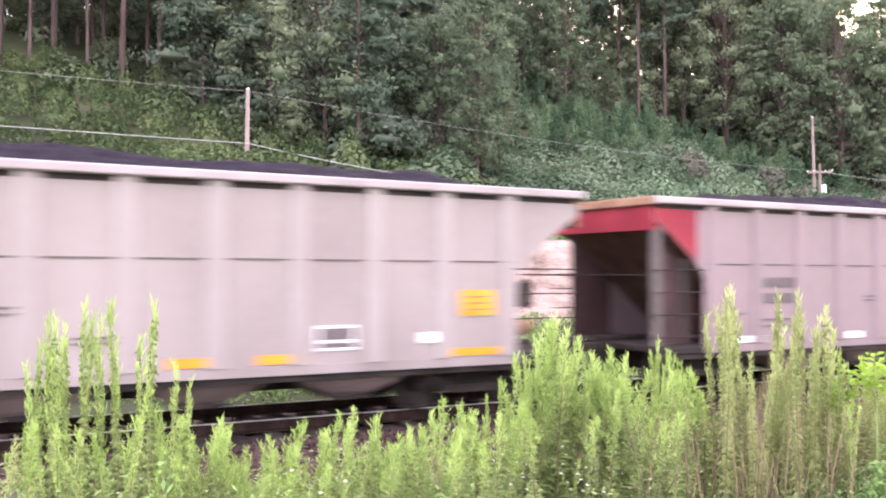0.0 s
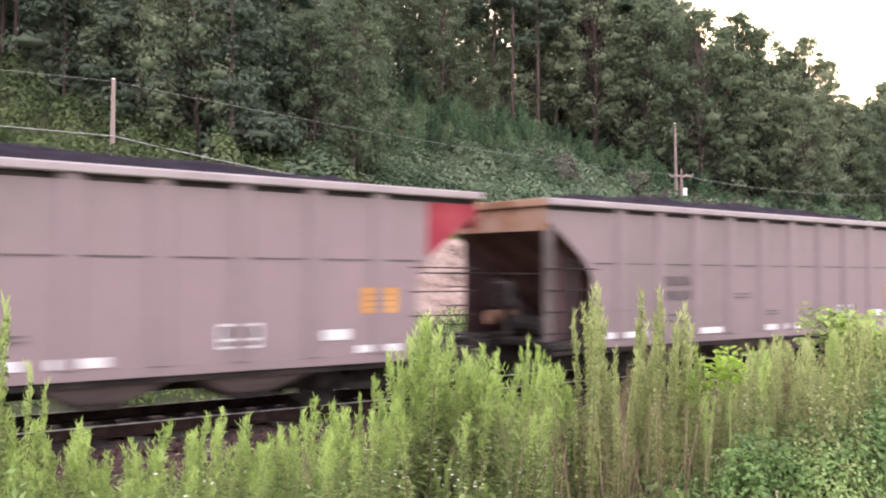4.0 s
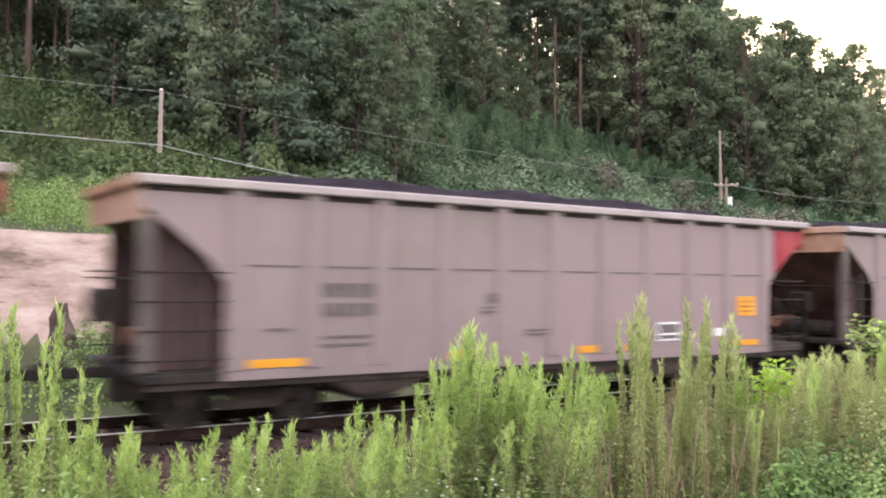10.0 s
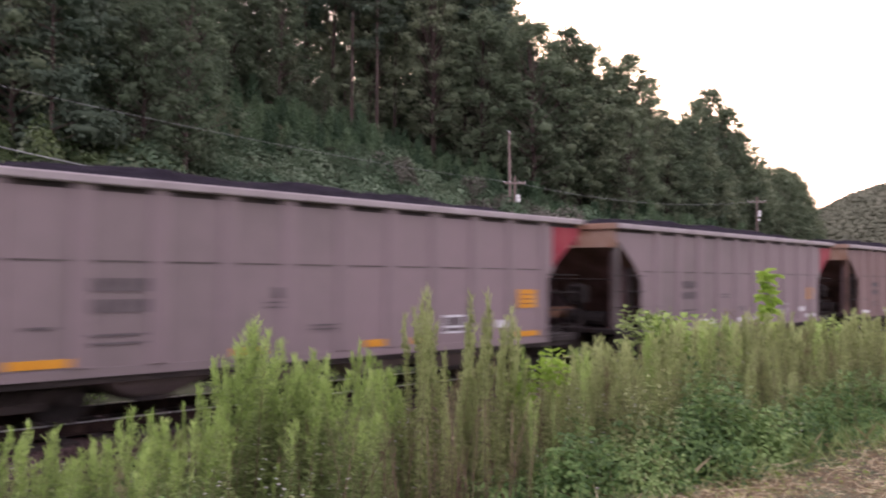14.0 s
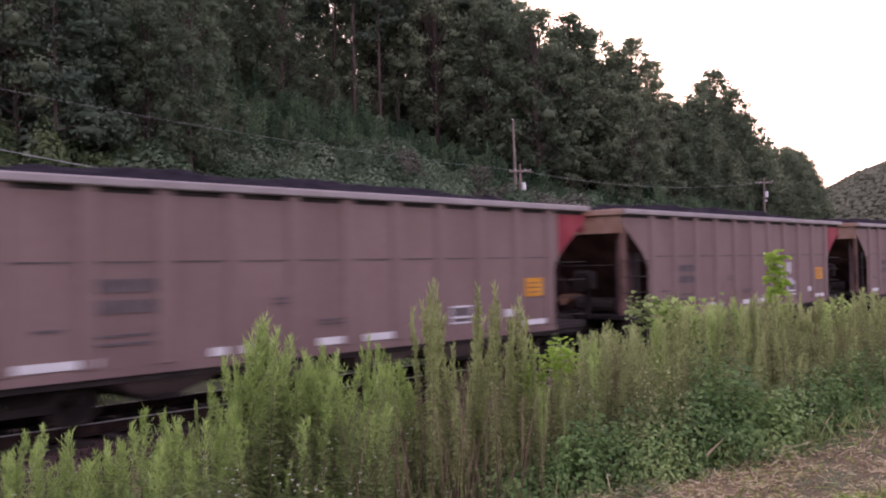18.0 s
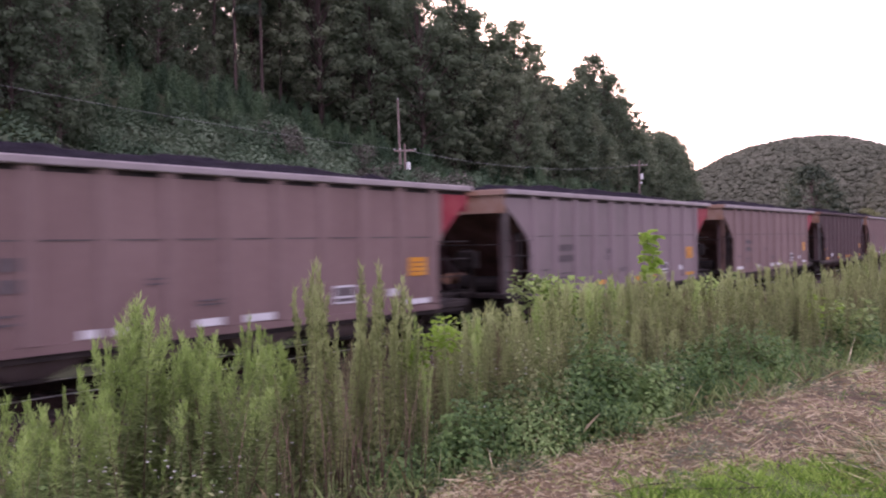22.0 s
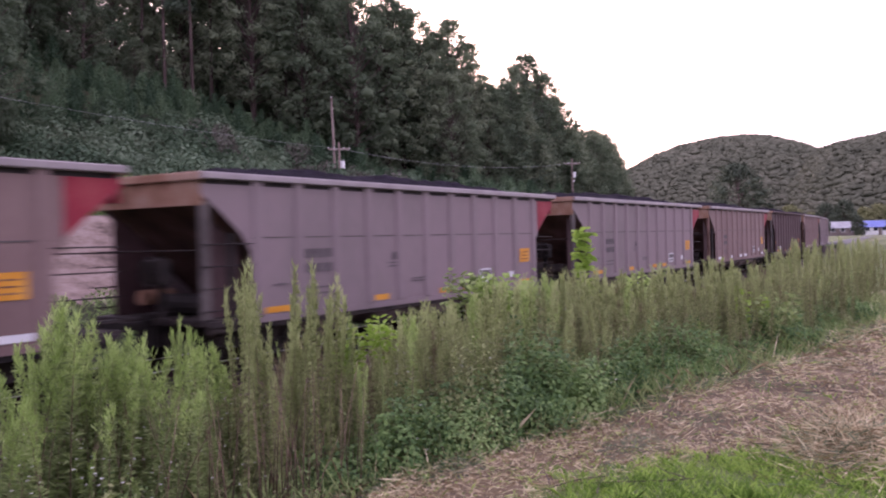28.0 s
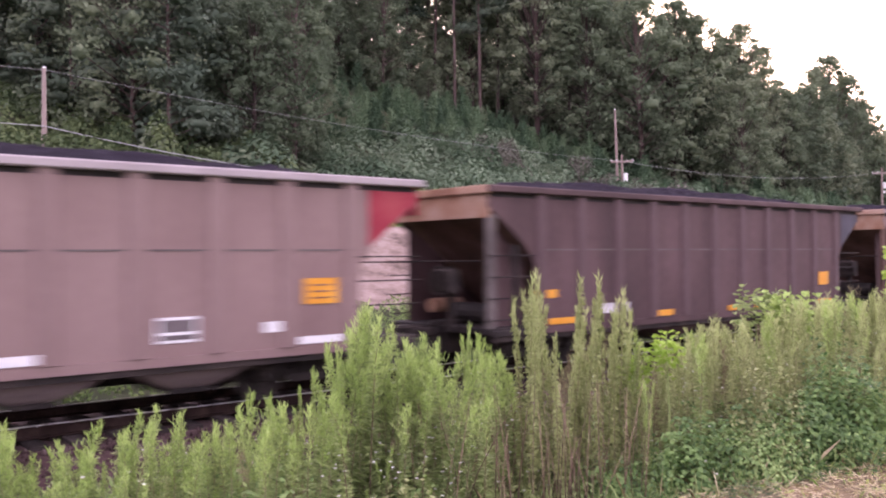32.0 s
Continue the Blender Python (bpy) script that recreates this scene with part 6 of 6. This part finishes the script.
for b, r, el, mat in ((76.5, 13.5, -3.2, LIME), (78.4, 13, -3.6, WEED), (60.2, 11.5, -1.95, WEED), (62.0, 11.2, -2.2, WEED_TIP), (61.0, 11.0, -1.8, WEED_TIP), (70.0, 17, -2.1, WEED_TIP), (71.5, 17.5, -2.0, WEED), (59.0, 11.4, -2.25, WEED), (63.5, 13, -2.4, WEED)):
    x, y = polar(b, r)
    h = head_z(x, y, el)
    leaf_plant("broadleaf_weed", x, y, h, bushy(h, 0.36, 0.6, 24, int(b * 3)), 0.085, mat, "green broad-leaved weed in the stand", int(b * 7))

# ---------------------------------------------------------------- the mown verge
def heaps(x, y):
    """How thickly the cut hay lies, about 0 to 1."""
    pile = np.exp(-(((x - 7.9) / 0.7) ** 2 + ((y - 0.95) / 0.45) ** 2)) + 0.6 * np.exp(-(((x - 6.6) / 0.6) ** 2 + ((y - 2.35) / 0.22) ** 2))
    return np.clip(0.36 + 0.34 * rough(x, y, 0.5, 4.0) + 0.22 * rough(x, y, 0.17, 1.0), 0, 1) * (1 + 0.45 * np.sin((mow_edge(x) - y) * 9.5 + 2.5 * rough(x, y, 1.2, 2.0))) + 1.1 * pile


n = 120000
hx = 2.5 + 27.5 * rng.random(n) ** 1.9
hy = mow_edge(hx) + 0.35 - (mow_edge(hx) + 0.6 - lawn_edge(hx)) * rng.random(n) ** 1.15
dens = heaps(hx, hy)
ok = (np.hypot(hx, hy) > 3.6) & (rng.random(n) < 0.3 + 0.7 * dens) & (hy > -2.6)
hx, hy, dens = hx[ok], hy[ok], dens[ok]
m = len(hx)
grow = np.clip(np.hypot(hx, hy) / 7.5, 0.9, 2.0)
ln = np.where(rng.random(m) < 0.04, rng.uniform(0.15, 0.35, m), rng.uniform(0.025, 0.11, m)) * grow
v, f = leaves(np.stack([hx, hy, height(hx, hy) + rng.random(m) ** 1.5 * 0.15 * dens + 0.004], -1), rng.normal(size=(m, 3)) * np.array([1, 0.8, 0.3]), ln, rng.uniform(0.0035, 0.0085, m) * grow, rng)
green = (rough(hx, hy, 0.6, 8.0) > 0.42) | (((hx - 6.6) / 0.55) ** 2 + ((hy - 2.4) / 0.25) ** 2 < 1) | ((hy > mow_edge(hx) - 0.18) & (rng.random(m) < 0.5))
kind = np.where(green & (rng.random(m) < 0.6), 1, np.where(rng.random(m) < 0.09, 2, 0))
kind = np.concatenate([kind, kind])
tagged(new("cut_hay", fast_mesh("cut_hay", [(v, f[kind == 0], 0), (v, f[kind == 1], 1), (v, f[kind == 2], 2)], [HAY, CUT_GREEN, GRASS])), "dry cut hay strewn along the mown verge", "hay", kind="stuff")
# a loose heap of long straw on the lawn
m = 5200
px_, py_ = rng.normal(6.95, 0.42, m), rng.normal(0.95, 0.24, m)
rise = 0.16 * np.exp(-((px_ - 6.95) / 0.5) ** 2 - ((py_ - 0.95) / 0.3) ** 2) + 0.03
v, f = leaves(np.stack([px_, py_, height(px_, py_) + rng.random(m) * rise], -1), rng.normal(size=(m, 3)) * np.array([1, 0.8, 0.25]), rng.uniform(0.08, 0.4, m), rng.uniform(0.004, 0.009, m), rng)
kind = np.tile(np.where(rng.random(m) < 0.25, 1, 0), 2)
tagged(new("straw_heap", fast_mesh("straw_heap", [(v, f[kind == 0], 0), (v, f[kind == 1], 1)], [HAY, CUT_GREEN])), "loose heap of long straw on the lawn", "hay", kind="stuff")
n = 150000
hx = 2.0 + 8 * rng.random(n) ** 1.2
hy = rng.uniform(-2.2, 3.4, n)
tuft = 0.55 + 0.4 * rough(hx, hy, 0.28, 2.0) + 0.35 * rough(hx, hy, 0.1, 3.0)
ok = (np.hypot(hx, hy) > 3.4) & (rng.random(n) < np.clip((lawn_edge(hx) + 0.35 * rough(hx, hy, 0.8, 7.0) + 0.2 * rough(hx, hy, 0.3, 5.0) - hy) / 0.5, 0.012, 1) * np.clip(tuft, 0.08, 1))
hx, hy, tuft = hx[ok], hy[ok], np.clip(tuft[ok], 0.2, 1.2)
m = len(hx)
grow = np.clip(np.hypot(hx, hy) / 5.5, 1, 2.2)
v, f = leaves(np.stack([hx, hy, height(hx, hy) - 0.01], -1), rng.normal(size=(m, 3)) * np.array([0.45, 0.45, 0]) + np.array([0, 0, 1.0]), rng.uniform(0.05, 0.15, m) * (0.5 + 0.7 * tuft), rng.uniform(0.004, 0.008, m) * grow, rng, 0.25)
tagged(new("lawn_grass", fast_mesh("lawn_grass", [(v, f, 0)], [GRASS])), "fresh green grass on the verge", "grass", kind="stuff")


# ---------------------------------------------------------------- loose twigs on the mowing
for i in range(16):
    x = rng.uniform(4.6, 9.5)
    y = float(mow_edge(x)) - rng.uniform(0.5, 2.0)
    a, ln = rng.uniform(0, 6.28), rng.uniform(0.25, 0.8)
    pts = [(x + math.cos(a) * ln * k + rng.normal(0, 0.012), y + math.sin(a) * ln * k + rng.normal(0, 0.012), float(height(x + math.cos(a) * ln * k, y + math.sin(a) * ln * k)) + 0.035 + rng.uniform(0, 0.03)) for k in (0, 0.3, 0.6, 1.0)]
    twig = new("fallen_twig", Shape().pipe(pts, [0.004, 0.0035, 0.003, 0.001], 5).mesh("fallen_twig", BARK))
    tagged(twig, "dry brown twig lying on the cut hay", "twig", "twigs on the mowing")


motions()
